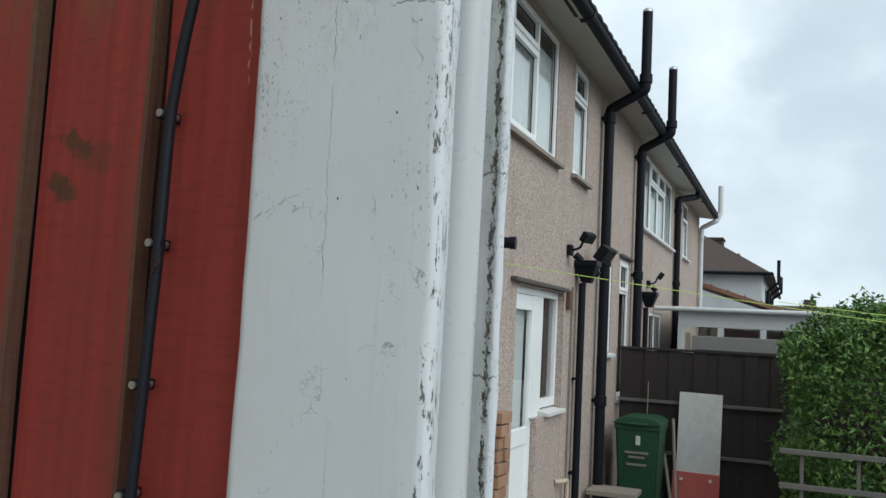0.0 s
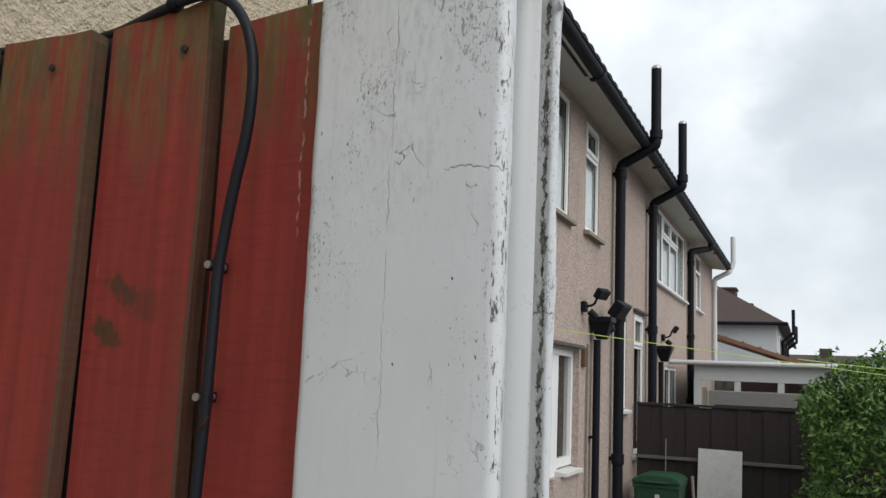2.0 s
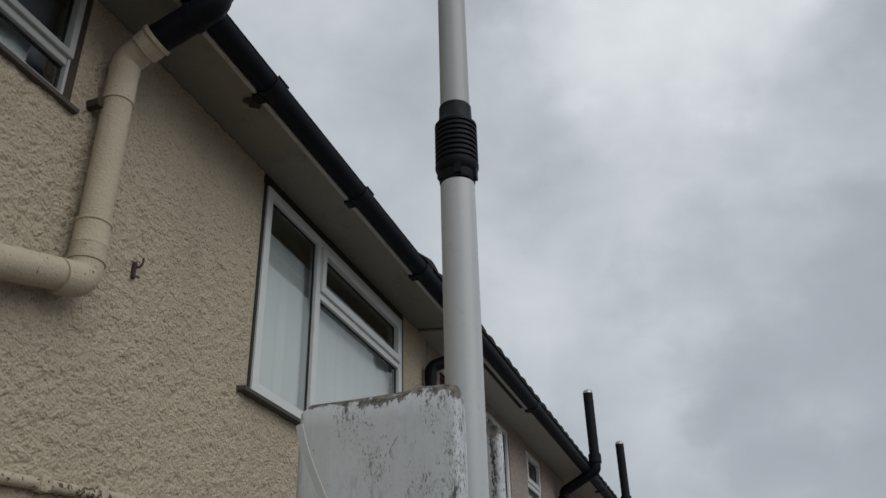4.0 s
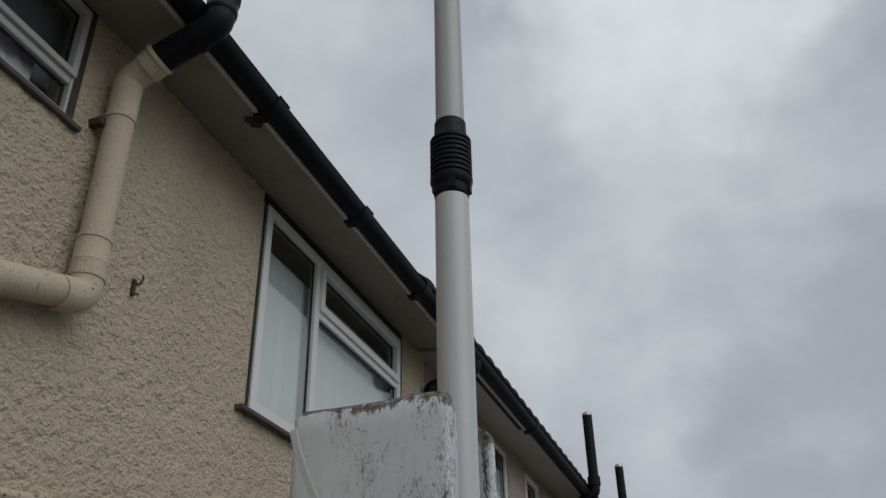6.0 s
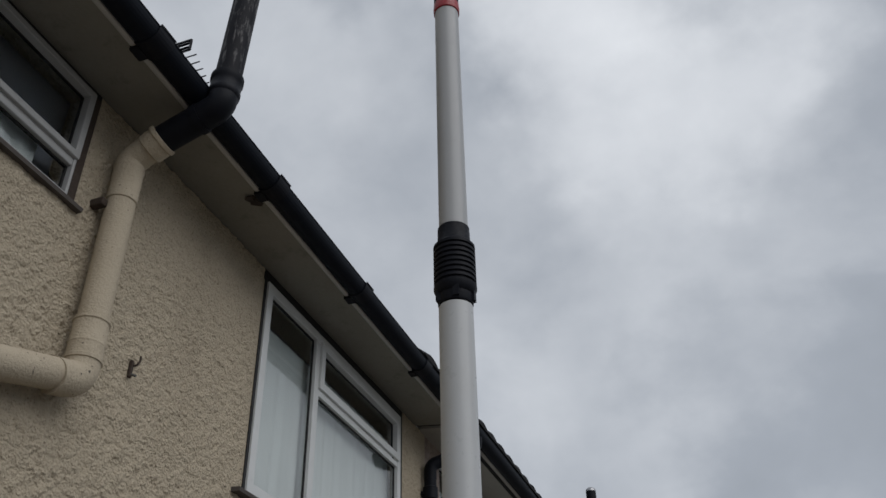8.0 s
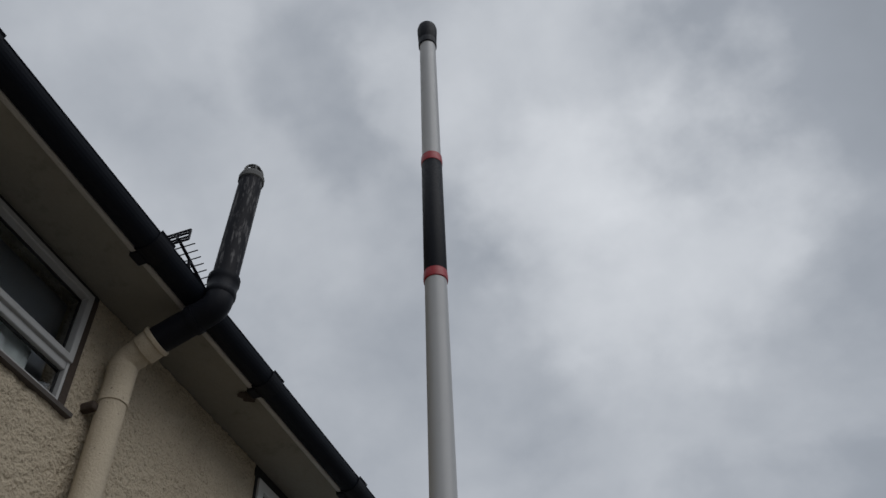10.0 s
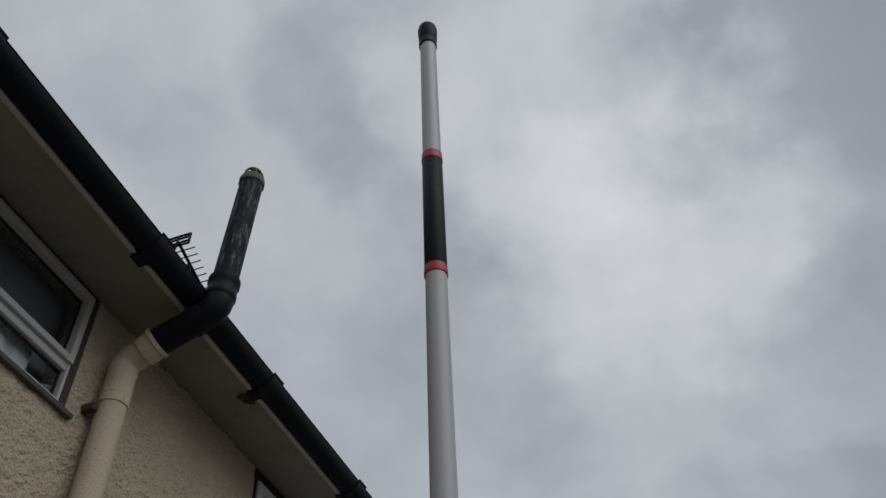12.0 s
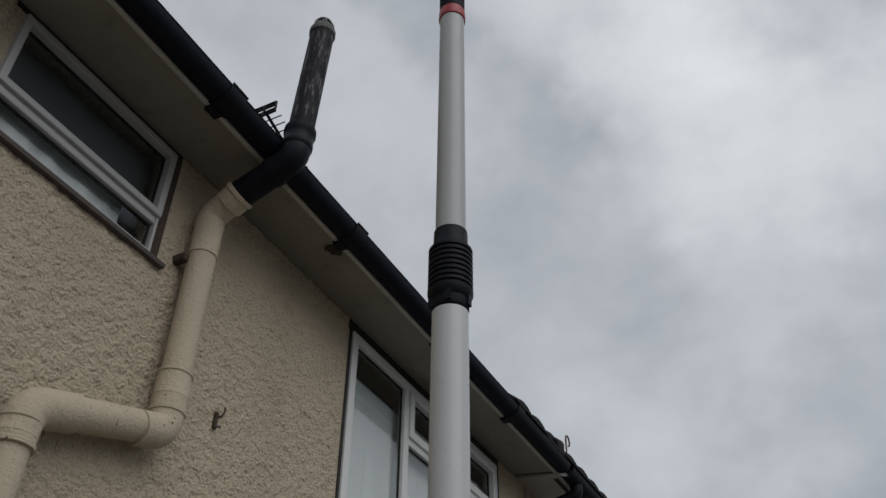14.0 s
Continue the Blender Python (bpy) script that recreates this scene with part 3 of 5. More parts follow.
def rounded(pts, radius, n=6):
    """A polyline with its corners turned into arcs."""
    pts = [Vector(p) for p in pts]
    out = [pts[0]]
    for a, b, c in zip(pts, pts[1:], pts[2:]):
        u, v = (a - b).normalized(), (c - b).normalized()
        r = min(radius, (a - b).length * 0.49, (c - b).length * 0.49)
        p, q = b + u * r, b + v * r
        for i in range(n + 1):
            s = i / n
            out.append(p * (1 - s) ** 2 + b * 2 * s * (1 - s) + q * s ** 2)
    out.append(pts[-1])
    return out


def sweep(bm, pts, r, seg=16, cap=True):
    """A round tube along a polyline; r one radius or one for each point."""
    pts = [Vector(p) for p in pts]
    rs = r if isinstance(r, (list, tuple)) else [r] * len(pts)
    rings, up = [], None
    for i, p in enumerate(pts):
        d = (pts[min(i + 1, len(pts) - 1)] - pts[max(i - 1, 0)]).normalized()
        if up is None:
            up = d.orthogonal().normalized()
        up = (up - d * up.dot(d)).normalized()
        side = d.cross(up)
        rings.append([bm.verts.new(p + (up * math.cos(a) + side * math.sin(a)) * rs[i]) for a in [2 * math.pi * k / seg for k in range(seg)]])
    for a, b in zip(rings, rings[1:]):
        for k in range(seg):
            bm.faces.new((a[k], a[(k + 1) % seg], b[(k + 1) % seg], b[k]))
    if cap:
        bm.faces.new(rings[0][::-1])
        bm.faces.new(rings[-1])
    return bm


def tube(pts, r, seg=16, cap=True):
    return sweep(bmesh.new(), pts, r, seg, cap)


def turned(x, y, profile, seg=24):
    """A round body on an upright axis from (radius, z) pairs."""
    return sweep(bmesh.new(), [(x, y, z) for _, z in profile], [r for r, _ in profile], seg)


def prism(bm, outline, axis, a, b):
    """A straight bar of the given outline between a and b along axis (0 x, 1 y, 2 z)."""
    def place(u, v, w):
        return {0: (w, u, v), 1: (u, w, v), 2: (u, v, w)}[axis]
    lo = [bm.verts.new(place(u, v, a)) for u, v in outline]
    hi = [bm.verts.new(place(u, v, b)) for u, v in outline]
    n = len(outline)
    for i in range(n):
        bm.faces.new((lo[i], lo[(i + 1) % n], hi[(i + 1) % n], hi[i]))
    bm.faces.new(lo[::-1])
    bm.faces.new(hi)
    bmesh.ops.recalc_face_normals(bm, faces=bm.faces[:])
    return bm


def wall_with_holes(y0, y1, z0, z1, holes, thick=0.24, x=0.0):
    """A wall in the plane x, with real openings through its thickness."""
    bm = bmesh.new()
    ys = sorted({y0, y1, *[h[0] for h in holes], *[h[1] for h in holes]})
    zs = sorted({z0, z1, *[h[2] for h in holes], *[h[3] for h in holes]})
    made = {}

    def vert(px, py, pz):
        key = (round(px, 5), round(py, 5), round(pz, 5))
        if key not in made:
            made[key] = bm.verts.new(key)
        return made[key]

    def solid(i, j):
        if not (0 <= i < len(ys) - 1 and 0 <= j < len(zs) - 1):
            return False
        cy, cz = (ys[i] + ys[i + 1]) / 2, (zs[j] + zs[j + 1]) / 2
        return not any(h[0] < cy < h[1] and h[2] < cz < h[3] for h in holes)

    for i in range(len(ys) - 1):
        for j in range(len(zs) - 1):
            if not solid(i, j):
                continue
            a, b, c, d = ys[i], ys[i + 1], zs[j], zs[j + 1]
            for px in (x, x - thick):
                bm.faces.new((vert(px, a, c), vert(px, b, c), vert(px, b, d), vert(px, a, d)))
            for di, dj, p, q in ((-1, 0, (a, c), (a, d)), (1, 0, (b, c), (b, d)), (0, -1, (a, c), (b, c)), (0, 1, (a, d), (b, d))):
                if not solid(i + di, j + dj):
                    bm.faces.new((vert(x, *p), vert(x, *q), vert(x - thick, *q), vert(x - thick, *p)))
    bmesh.ops.recalc_face_normals(bm, faces=bm.faces[:])
    return bm


def glass_pane(parent, x0, x1, y0, y1, z0, z1, axis=0, side=1):
    """A sheet of glass: the outer face reflects, the rest is clear."""
    bm = boxed(x0, x1, y0, y1, z0, z1)
    bm.normal_update()
    for f in bm.faces:
        f.material_index = 0 if f.normal[axis] * side > 0.9 else 1
    ob = part("pane", bm, [M["glass"], M["clear"]], parent)
    ob.visible_shadow = False
    return ob


def lumps(y, z):
    """Height of thrown roughcast over a wall, about 0 to 1, from layered smooth random grids."""
    def layer(yy, zz, freq, seed, turn):
        """Smooth random values on a lattice turned by an angle, so that no two layers line up."""
        g = np.random.default_rng(seed).random((257, 257))
        c, k = math.cos(turn), math.sin(turn)
        u, v = ((yy * c - zz * k) * freq) % 255, ((yy * k + zz * c) * freq) % 255
        i, j = np.floor(u).astype(int), np.floor(v).astype(int)
        a, b = u - i, v - j
        a, b = a * a * (3 - 2 * a), b * b * (3 - 2 * b)
        return (g[i, j] * (1 - a) + g[i + 1, j] * a) * (1 - b) + (g[i, j + 1] * (1 - a) + g[i + 1, j + 1] * a) * b
    wy = y + 0.022 * (layer(y, z, 42, 31, 0.4) - 0.5)
    wz = z + 0.022 * (layer(y, z, 42, 32, 1.1) - 0.5)
    big = 0.5 * (layer(wy, wz, 30, 2, 0.5) + layer(wy, wz, 38, 5, 1.2))
    mid = 0.5 * (layer(wy, wz, 60, 3, 0.9) + layer(wy, wz, 78, 6, 0.2))
    fine = layer(wy, wz, 110, 4, 0.7)
    h = 0.40 * np.clip((big - 0.28) * 2.2, 0, 1) + 0.38 * np.clip((mid - 0.28) * 2.4, 0, 1) + 0.22 * fine
    return h


def roughcast_skin(y0, y1, z0, z1, step, depth, holes, base=0.0):
    """The coat of roughcast as real relief on a wall in the plane x = base."""
    ys, zs = np.arange(y0, y1 + step * 0.5, step), np.arange(z0, z1 + step * 0.5, step)
    yy, zz = np.meshgrid(ys, zs, indexing="ij")
    h = base + 0.001 + depth * lumps(yy, zz)
    edge = np.minimum(np.minimum(yy - y0, y1 - yy), np.minimum(zz - z0, z1 - zz))
    for a, b, c, d in holes:
        gap = np.maximum(np.maximum(a - yy, yy - b), np.maximum(c - zz, zz - d))
        edge = np.minimum(edge, gap)
    h = np.where(edge < step * 1.2, base + 0.001, h)
    verts = np.stack([h, yy, zz], -1).reshape(-1, 3)
    idx = np.arange(verts.shape[0]).reshape(yy.shape)
    quad = np.stack([idx[:-1, :-1], idx[1:, :-1], idx[1:, 1:], idx[:-1, 1:]], -1).reshape(-1, 4)
    cy, cz = verts[quad, 1].mean(1), verts[quad, 2].mean(1)
    keep = np.ones(len(quad), bool)
    for a, b, c, d in holes:
        keep &= ~((cy > a) & (cy < b) & (cz > c) & (cz < d))
    quad = quad[keep]
    me = bpy.data.meshes.new("roughcast")
    me.vertices.add(len(verts))
    me.vertices.foreach_set("co", verts.ravel())
    me.loops.add(quad.size)
    me.loops.foreach_set("vertex_index", quad.ravel().astype(np.int32))
    me.polygons.add(len(quad))
    me.polygons.foreach_set("loop_start", (np.arange(len(quad)) * 4).astype(np.int32))
    me.polygons.foreach_set("use_smooth", np.ones(len(quad), bool))
    me.update(calc_edges=True)
    me.validate()
    return me


# ---- ground ----
GROUND = -0.30
bm = bmesh.new()
bmesh.ops.create_grid(bm, x_segments=40, y_segments=40, size=400)
for v in bm.verts:
    v.co.z = GROUND
whole("ground", bm, M["ground"], "worn grey paving and bare garden ground", "ground", kind="structure")


# ---- houses ----
EAVE = 4.352
GUT_X, GUT_Z, GUT_R = 0.362, 4.347, 0.056


def window(parent, y0, y1, z0, z1, mullions=(), transoms=(), sashes=(), sill=None, curtain=None, span=None, x=-0.012, fr=0.05, label="", th=0.025, sw=0.045, back=-0.070, mat="upvc"):
    """A framed window in an opening. transoms: (ya, yb, z); sashes: (ya, yb, za, zb); curtain: its top; sill: (overhang, depth, material)."""
    d = 0.042
    win = part("window", ring(bmesh.new(), x - d, x, y0, y1, z0, z1, fr), M[mat], parent, label)
    for m in mullions:
        part("mullion", boxed(x - d + 0.003, x - 0.003, m - 0.028, m + 0.028, z0 + fr, z1 - fr, bevel=0.004), M[mat], win)
    for ya, yb, z in transoms:
        part("transom", boxed(x - d + 0.004, x - 0.004, max(ya, y0 + fr), min(yb, y1 - fr), z - th, z + th, bevel=0.004), M[mat], win)
    ys = [y0 + fr, *[v for m in mullions for v in (m - 0.028, m + 0.028)], y1 - fr]
    for a, b in zip(ys[::2], ys[1::2]):
        cuts = [z for ya, yb, z in transoms if ya < (a + b) / 2 < yb]
        zs = [z0 + fr, *[v for c in cuts for v in (c - th, c + th)], z1 - fr]
        for c, e in zip(zs[::2], zs[1::2]):
            sash = any(s[0] < (a + b) / 2 < s[1] and s[2] < (c + e) / 2 < s[3] for s in sashes)
            inset = 0.0
            if sash:
                w, xs = sw, x + 0.012
                part("sash", ring(bmesh.new(), xs - 0.046, xs, a - 0.012, b + 0.012, c - 0.012, e + 0.012, w, 0.005), M[mat], win)
                inset = w - 0.014
            s = inset
            part("glazing_seal", ring(bmesh.new(), x - 0.033, x - 0.022, a + s, b - s, c + s, e - s, 0.007, 0), M["seal"], win)
            glass_pane(win, x - 0.032, x - 0.026, a + s + 0.001, b - s - 0.001, c + s + 0.001, e - s - 0.001)
    if sill:
        over, deep, sill_mat = sill
        bs = bmesh.new()
        thick = 0.034 if sill_mat == "sill" else 0.060
        prism(bs, [(-0.08, z0 - 0.005), (deep, z0 - 0.3 * thick - 0.006), (deep + 0.003, z0 - 0.6 * thick), (deep, z0 - thick), (0.0, z0 - thick), (-0.08, z0 - 0.9 * thick)], 1, y0 - over, y1 + over)
        part("sill", bs, M[sill_mat], win)
    if curtain:
        bc = bmesh.new()
        rng = random.Random(int(y0 * 100))
        ca, cb = span or (y0 + 0.02, y1 - 0.02)
        n = max(24, int((y1 - y0) * 60))
        rows = []
        ph = [rng.uniform(0, 6.28) for _ in range(4)]
        for i in range(n + 1):
            y = ca + (cb - ca) * i / n
            f = 0.012 * math.sin(y * 46 + ph[0]) + 0.007 * math.sin(y * 83 + ph[1] + 2 * math.sin(y * 9 + ph[2]))
            rows.append([bc.verts.new((back + 0.5 * f * w, y, z)) for z, w in ((z0 + 0.01, 1.2), ((z0 + curtain) / 2, 1.0), (curtain, 0.15))])
        for r, s in zip(rows, rows[1:]):
            for k in range(2):
                bc.faces.new((r[k], s[k], s[k + 1], r[k + 1]))
        part("net_curtain", bc, M["net"], win, "white pleated net curtain", smooth=True)
    return win


def eaves(parent, y0, y1, joints=(), mat="soffit"):
    bm = bmesh.new()
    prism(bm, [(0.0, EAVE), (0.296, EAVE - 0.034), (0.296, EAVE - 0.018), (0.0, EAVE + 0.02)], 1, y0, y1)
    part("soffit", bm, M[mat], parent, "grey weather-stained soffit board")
    part("fascia", boxed(0.297, 0.322, y0, y1, EAVE - 0.050, EAVE + 0.10, bevel=0.007), M["fascia"], parent)
    bm = bmesh.new()
    arc = [math.pi * k / 14 for k in range(15)]
    outer = [(GUT_X + GUT_R * math.cos(a), GUT_Z - GUT_R * math.sin(a)) for a in arc]
    inner = [(GUT_X + (GUT_R - 0.004) * math.cos(a), GUT_Z - (GUT_R - 0.004) * math.sin(a)) for a in reversed(arc)]
    lip = [(GUT_X + GUT_R, GUT_Z + 0.008), (GUT_X + GUT_R + 0.004, GUT_Z + 0.004)]
    prism(bm, [*lip, *outer, *inner], 1, y0, y1)
    gut = part("gutter", bm, M["gutter"], parent, "black half-round plastic gutter")
    for j in joints:
        bu = bmesh.new()
        outer = [(GUT_X + (GUT_R + 0.006) * math.cos(a), GUT_Z - (GUT_R + 0.006) * math.sin(a)) for a in arc]
        inner = [(GUT_X + (GUT_R + 0.001) * math.cos(a), GUT_Z - (GUT_R + 0.001) * math.sin(a)) for a in reversed(arc)]
        prism(bu, [(GUT_X + GUT_R + 0.012, GUT_Z + 0.009), *outer, *inner], 1, j - 0.045, j + 0.045)
        box(bu, 0.290, 0.332, j - 0.032, j + 0.032, GUT_Z - 0.058, GUT_Z + 0.03, 0.006)
        part("gutter_union", bu, M["black"], gut)


def roof(parent, y0, y1, tile=0.235):
    bm = bmesh.new()
    rise = 0.84
    prism(bm, [(0.335, 4.405), (-3.6, 4.405 + 3.935 * rise), (-7.5, 4.405), (-7.5, 4.34), (-3.6, 4.34 + 3.935 * rise), (0.335, 4.345 + 0.03)], 1, y0, y1)
    slab = part("roof", bm, M["roof"], parent, "dark brown tiled roof")
    shared = None
    for row in range(3):
        y = y0 + 0.01
        while y + tile <= y1 + 0.02:
            if shared is None:
                bt = bmesh.new()
                n = 7
                prof = [(tile * k / n, 0.030 * abs(math.sin(math.pi * k / n)) ** 0.8) for k in range(n + 1)]
                prof = [(u, v + 0.012) for u, v in prof] + [(tile, 0.0), (0.0, 0.0)]
                top = [bt.verts.new((0.0, u, v)) for u, v in prof]
                end = [bt.verts.new((-0.36, u, v + 0.36 * rise)) for u, v in prof]
                for k in range(len(prof)):
                    bt.faces.new((top[k], top[(k + 1) % len(prof)], end[(k + 1) % len(prof)], end[k]))
                bt.faces.new(top[::-1])
                bt.faces.new(end)
                bmesh.ops.recalc_face_normals(bt, faces=bt.faces[:])
                first = mesh_object("roof_tile", bt, M["tile"])
                shared = first.data
                ob = first
            else:
                ob = new("roof_tile", shared)
            ob.parent = slab
            proud = 1.0 if y > 4.6 else 0.0
            ob.location = (0.375 + 0.030 * proud - row * 0.30, y, 4.374 + 0.022 * proud + row * 0.30 * rise + row * 0.004)
            y += tile


def shell(parent, y0, y1):
    """Plain inner faces that close the house behind its rear wall."""
    bm = bmesh.new()
    box(bm, -3.2, -3.0, y0, y1, GROUND, EAVE)
    box(bm, -3.0, -0.25, y0, y0 + 0.1, GROUND, EAVE)
    box(bm, -3.0, -0.25, y1 - 0.1, y1, GROUND, EAVE)
    box(bm, -3.0, -0.25, y0 + 0.1, y1 - 0.1, 2.55, 2.75)
    box(bm, -7.4, -0.02, y0, y1, EAVE + 0.025, EAVE + 0.04)
    part("inner_wall", bm, M["inside"], parent)


# cream house beside the fence
a_house = thing("terraced_house", (0, 2.0, GROUND), "terraced house rear in lumpy cream roughcast under black gutters", "house", "terrace")
A_W1 = (3.430, 5.205, 3.205, 4.292)
A_W2 = (1.310, 2.075, 3.828, 4.325)
part("wall", wall_with_holes(-9.0, 5.69, GROUND, EAVE, [A_W1, A_W2]), M["cream"], a_house, "cream roughcast wall")
skin = new("roughcast", roughcast_skin(0.9, 5.60, 1.95, 4.351, 0.0050, 0.0145, [(3.392, 5.255, 3.205, 4.36), (1.27, 2.11, 3.805, 4.36)]))
skin.data.materials.append(M["cream"])
skin.parent = a_house
skin.matrix_parent_inverse = a_house.matrix_basis.inverted()
# both frames below carry the eave shade in their greyed colour
window(a_house, *A_W1, mullions=(4.01,), transoms=((4.0, 5.2, 3.955),), sashes=((4.0, 5.2, 3.96, 4.3),), sill=(0.11, 0.050, "sill"), curtain=4.13, x=0.016, fr=0.052, mat="halfshadeupvc", label="white plastic window with net curtains")
# added grey sheet, lightens the panes in place of missing reflection
part("glass_backing", boxed(-0.215, -0.211, 3.36, 5.28, 3.18, 4.345), M["glass_backing"], a_house, "grey sheet added behind the net curtains to lift the dark glass")
window(a_house, *A_W2, x=0.006, fr=0.014, th=0.022, sw=0.028, back=-0.062, mat="shadedupvc", transoms=((1.3, 2.1, 3.985),), sashes=((1.3, 2.1, 3.98, 4.4),), sill=(0.06, 0.032, "sill"), curtain=4.04, span=(1.33, 1.95), label="white plastic top-hung window")
# another added sheet, only there so the upper pane is less black
part("glass_backing", boxed(-0.118, -0.114, 1.25, 2.14, 3.80, 4.345), M["glass_backing"], a_house, "grey sheet added behind the glass to lift its dark tone")
whole("window_stay", boxed(-0.004, 0.012, 5.06, 5.10, 3.955, 3.985, bevel=0.004), M["seal"], "small black stay on the open vent window", "window stay")
# black strips stand in for the shadow between window heads and soffit
part("head_shadow_strip", boxed(-0.05, 0.006, 3.40, 5.25, 4.293, EAVE - 0.003), M["seal"], a_house)
part("head_shadow_strip", boxed(-0.05, 0.004, 1.27, 2.11, 4.326, EAVE - 0.003), M["seal"], a_house)
part("jamb_gap", boxed(-0.05, 0.006, 3.410, 3.428, 3.205, 4.292), M["seal"], a_house)
part("jamb_gap", boxed(-0.05, 0.005, 5.207, 5.252, 3.205, 4.292), M["seal"], a_house)
part("jamb_gap", boxed(-0.05, 0.004, 2.077, 2.112, 3.80, 4.325), M["umber"], a_house, "stained brown bare jamb")
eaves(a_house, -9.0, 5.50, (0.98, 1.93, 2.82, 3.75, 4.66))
roof(a_house, -9.0, 5.40)
shell(a_house, -9.0, 5.66)

# pink pebbledashed houses further along
N_W1 = (5.985, 7.87, 3.19, 4.29)
N_W2 = (8.49, 9.07, 3.20, 4.30)
N_DOOR = (6.86, 8.36, -0.12, 2.02)
N_W3 = (9.95, 10.6, 1.46, 2.60)
N_W4 = (11.08, 11.72, 0.9, 2.60)
n_house = thing("terraced_house", (0, 9.0, GROUND), "terraced house rear in pinkish brown pebbledash with white windows", "house", "terrace")
part("wall", wall_with_holes(5.69, 12.3, GROUND, EAVE, [N_W1, N_W2, N_DOOR, N_W3, N_W4]), M["pink"], n_house, "pink pebbledash wall")
window(n_house, *N_W1, fr=0.04, mullions=(6.48, 7.23), transoms=((6.48, 7.23, 3.985),), sashes=((6.48, 7.23, 4.0, 4.3), (6.48, 7.23, 3.2, 3.98)), sill=(0.08, 0.06, "oldwood"), curtain=4.12, label="wide white three-light window with net curtains")
window(n_house, *N_W2, fr=0.04, transoms=((8.4, 9.1, 3.97),), sashes=((8.4, 9.1, 3.98, 4.3),), sill=(0.07, 0.06, "oldwood"), curtain=4.0, label="narrow white window with net curtain")
window(n_house, *N_W3, transoms=((9.9, 10.7, 2.25),), sill=(0.06, 0.06, "white"), curtain=2.3, label="narrow white ground-floor window")
window(n_house, *N_W4, transoms=((11.0, 11.8, 2.2),), sashes=((11.0, 11.8, 2.21, 2.7),), sill=(0.05, 0.05, "white"), label="narrow white ground-floor window")
for hy0, hy1, hz in ((9.9, 10.68, 2.62), (11.0, 11.8, 2.62), (6.68, 8.36, 2.035)):
    part("lintel", boxed(-0.02, 0.052, hy0, hy1, hz, hz + 0.036, bevel=0.010), M["sill"], n_house, "stained projecting drip lintel")
eaves(n_house, 5.56, 12.3, (7.4, 10.6), "palesoffit")
bm = bmesh.new()
for k in range(70):
    box(bm, 0.252, 0.284, 5.62 + 0.025 * k, 5.634 + 0.025 * k, EAVE - 0.036, EAVE - 0.029)
tagged(part("soffit_vent", bm, M["seal"], n_house, "slotted vent strip in the soffit"), kind="stuff")
roof(n_house, 5.45, 12.3)
shell(n_house, 5.72, 12.28)


def back_door(parent):
    x = -0.06
    bm = bmesh.new()
    y0, y1, z0, z1 = N_DOOR
    box(bm, x - 0.07, x, y0, y1, z1 - 0.06, z1, 0.004)
    box(bm, x - 0.07, x, y0, y0 + 0.05, z0, z1 - 0.06, 0.004)
    box(bm, x - 0.07, x, 7.57, 7.86, z0, z1 - 0.06, 0.004)
    box(bm, x - 0.07, x, y1 - 0.05, y1, 0.985, z1 - 0.06, 0.004)
    box(bm, x - 0.07, x, 7.86, y1 - 0.05, 0.985, 1.06, 0.004)
    frame_ob = part("door_frame", bm, M["upvc"], parent, "white plastic door frame with side light")
    glass_pane(frame_ob, x - 0.04, x - 0.034, 7.86, y1 - 0.05, 1.06, z1 - 0.06)
    part("sill", prism(bmesh.new(), [(-0.12, 0.975), (0.042, 0.950), (0.042, 0.922), (-0.12, 0.922)], 1, 7.80, 8.42), M["slab"], frame_ob)
    bd = bmesh.new()
    xd = x + 0.008
    box(bd, xd - 0.05, xd, 6.915, 6.99, z0 + 0.02, z1 - 0.065, 0.005)
    box(bd, xd - 0.05, xd, 7.49, 7.565, z0 + 0.02, z1 - 0.065, 0.005)
    box(bd, xd - 0.05, xd, 6.99, 7.49, z1 - 0.19, z1 - 0.065, 0.005)
    box(bd, xd - 0.05, xd, 6.99, 7.49, z0 + 0.02, 0.10, 0.005)
    box(bd, xd - 0.05, xd, 6.99, 7.49, 0.72, 0.86, 0.005)
    box(bd, xd - 0.04, xd - 0.012, 6.99, 7.49, 0.10, 0.72)
    door = part("door", bd, M["upvc"], parent, "white half-glazed back door, closed")
    glass_pane(door, xd - 0.03, xd - 0.024, 6.99, 7.49, 0.86, z1 - 0.19)
    part("net_curtain", boxed(-0.13, -0.125, 6.98, 7.50, 0.80, 1.90), M["net"], door, "pale net curtain behind the door glass")
    part("handle", tube(rounded([(xd, 7.52, 0.92), (xd + 0.04, 7.52, 0.92), (xd + 0.04, 7.42, 0.92)], 0.015), 0.009, 10), M["alu"], door, smooth=True)
    part("underlight_wall", boxed(-0.24, -0.004, 7.57, y1, z0, 0.920), M["pink"], parent, "pink pebbledash infill below the side light")
    part("step", boxed(-0.05, 0.35, 6.8, 7.6, GROUND, -0.12, bevel=0.01), M["slab"], parent)


back_door(n_house)

F_W1 = (12.58, 15.72, 3.20, 4.27)
F_W2 = (17.35, 18.2, 3.22, 4.27)
F_W3 = (13.5, 14.75, 0.85, 2.02)
f_house = thing("terraced_house", (0, 16.3, GROUND), "far terraced house rear in pink pebbledash with wide white window", "house", "terrace")
part("wall", wall_with_holes(12.3, 20.3, GROUND, EAVE, [F_W1, F_W2, F_W3]), M["pink"], f_house, "pink pebbledash wall")
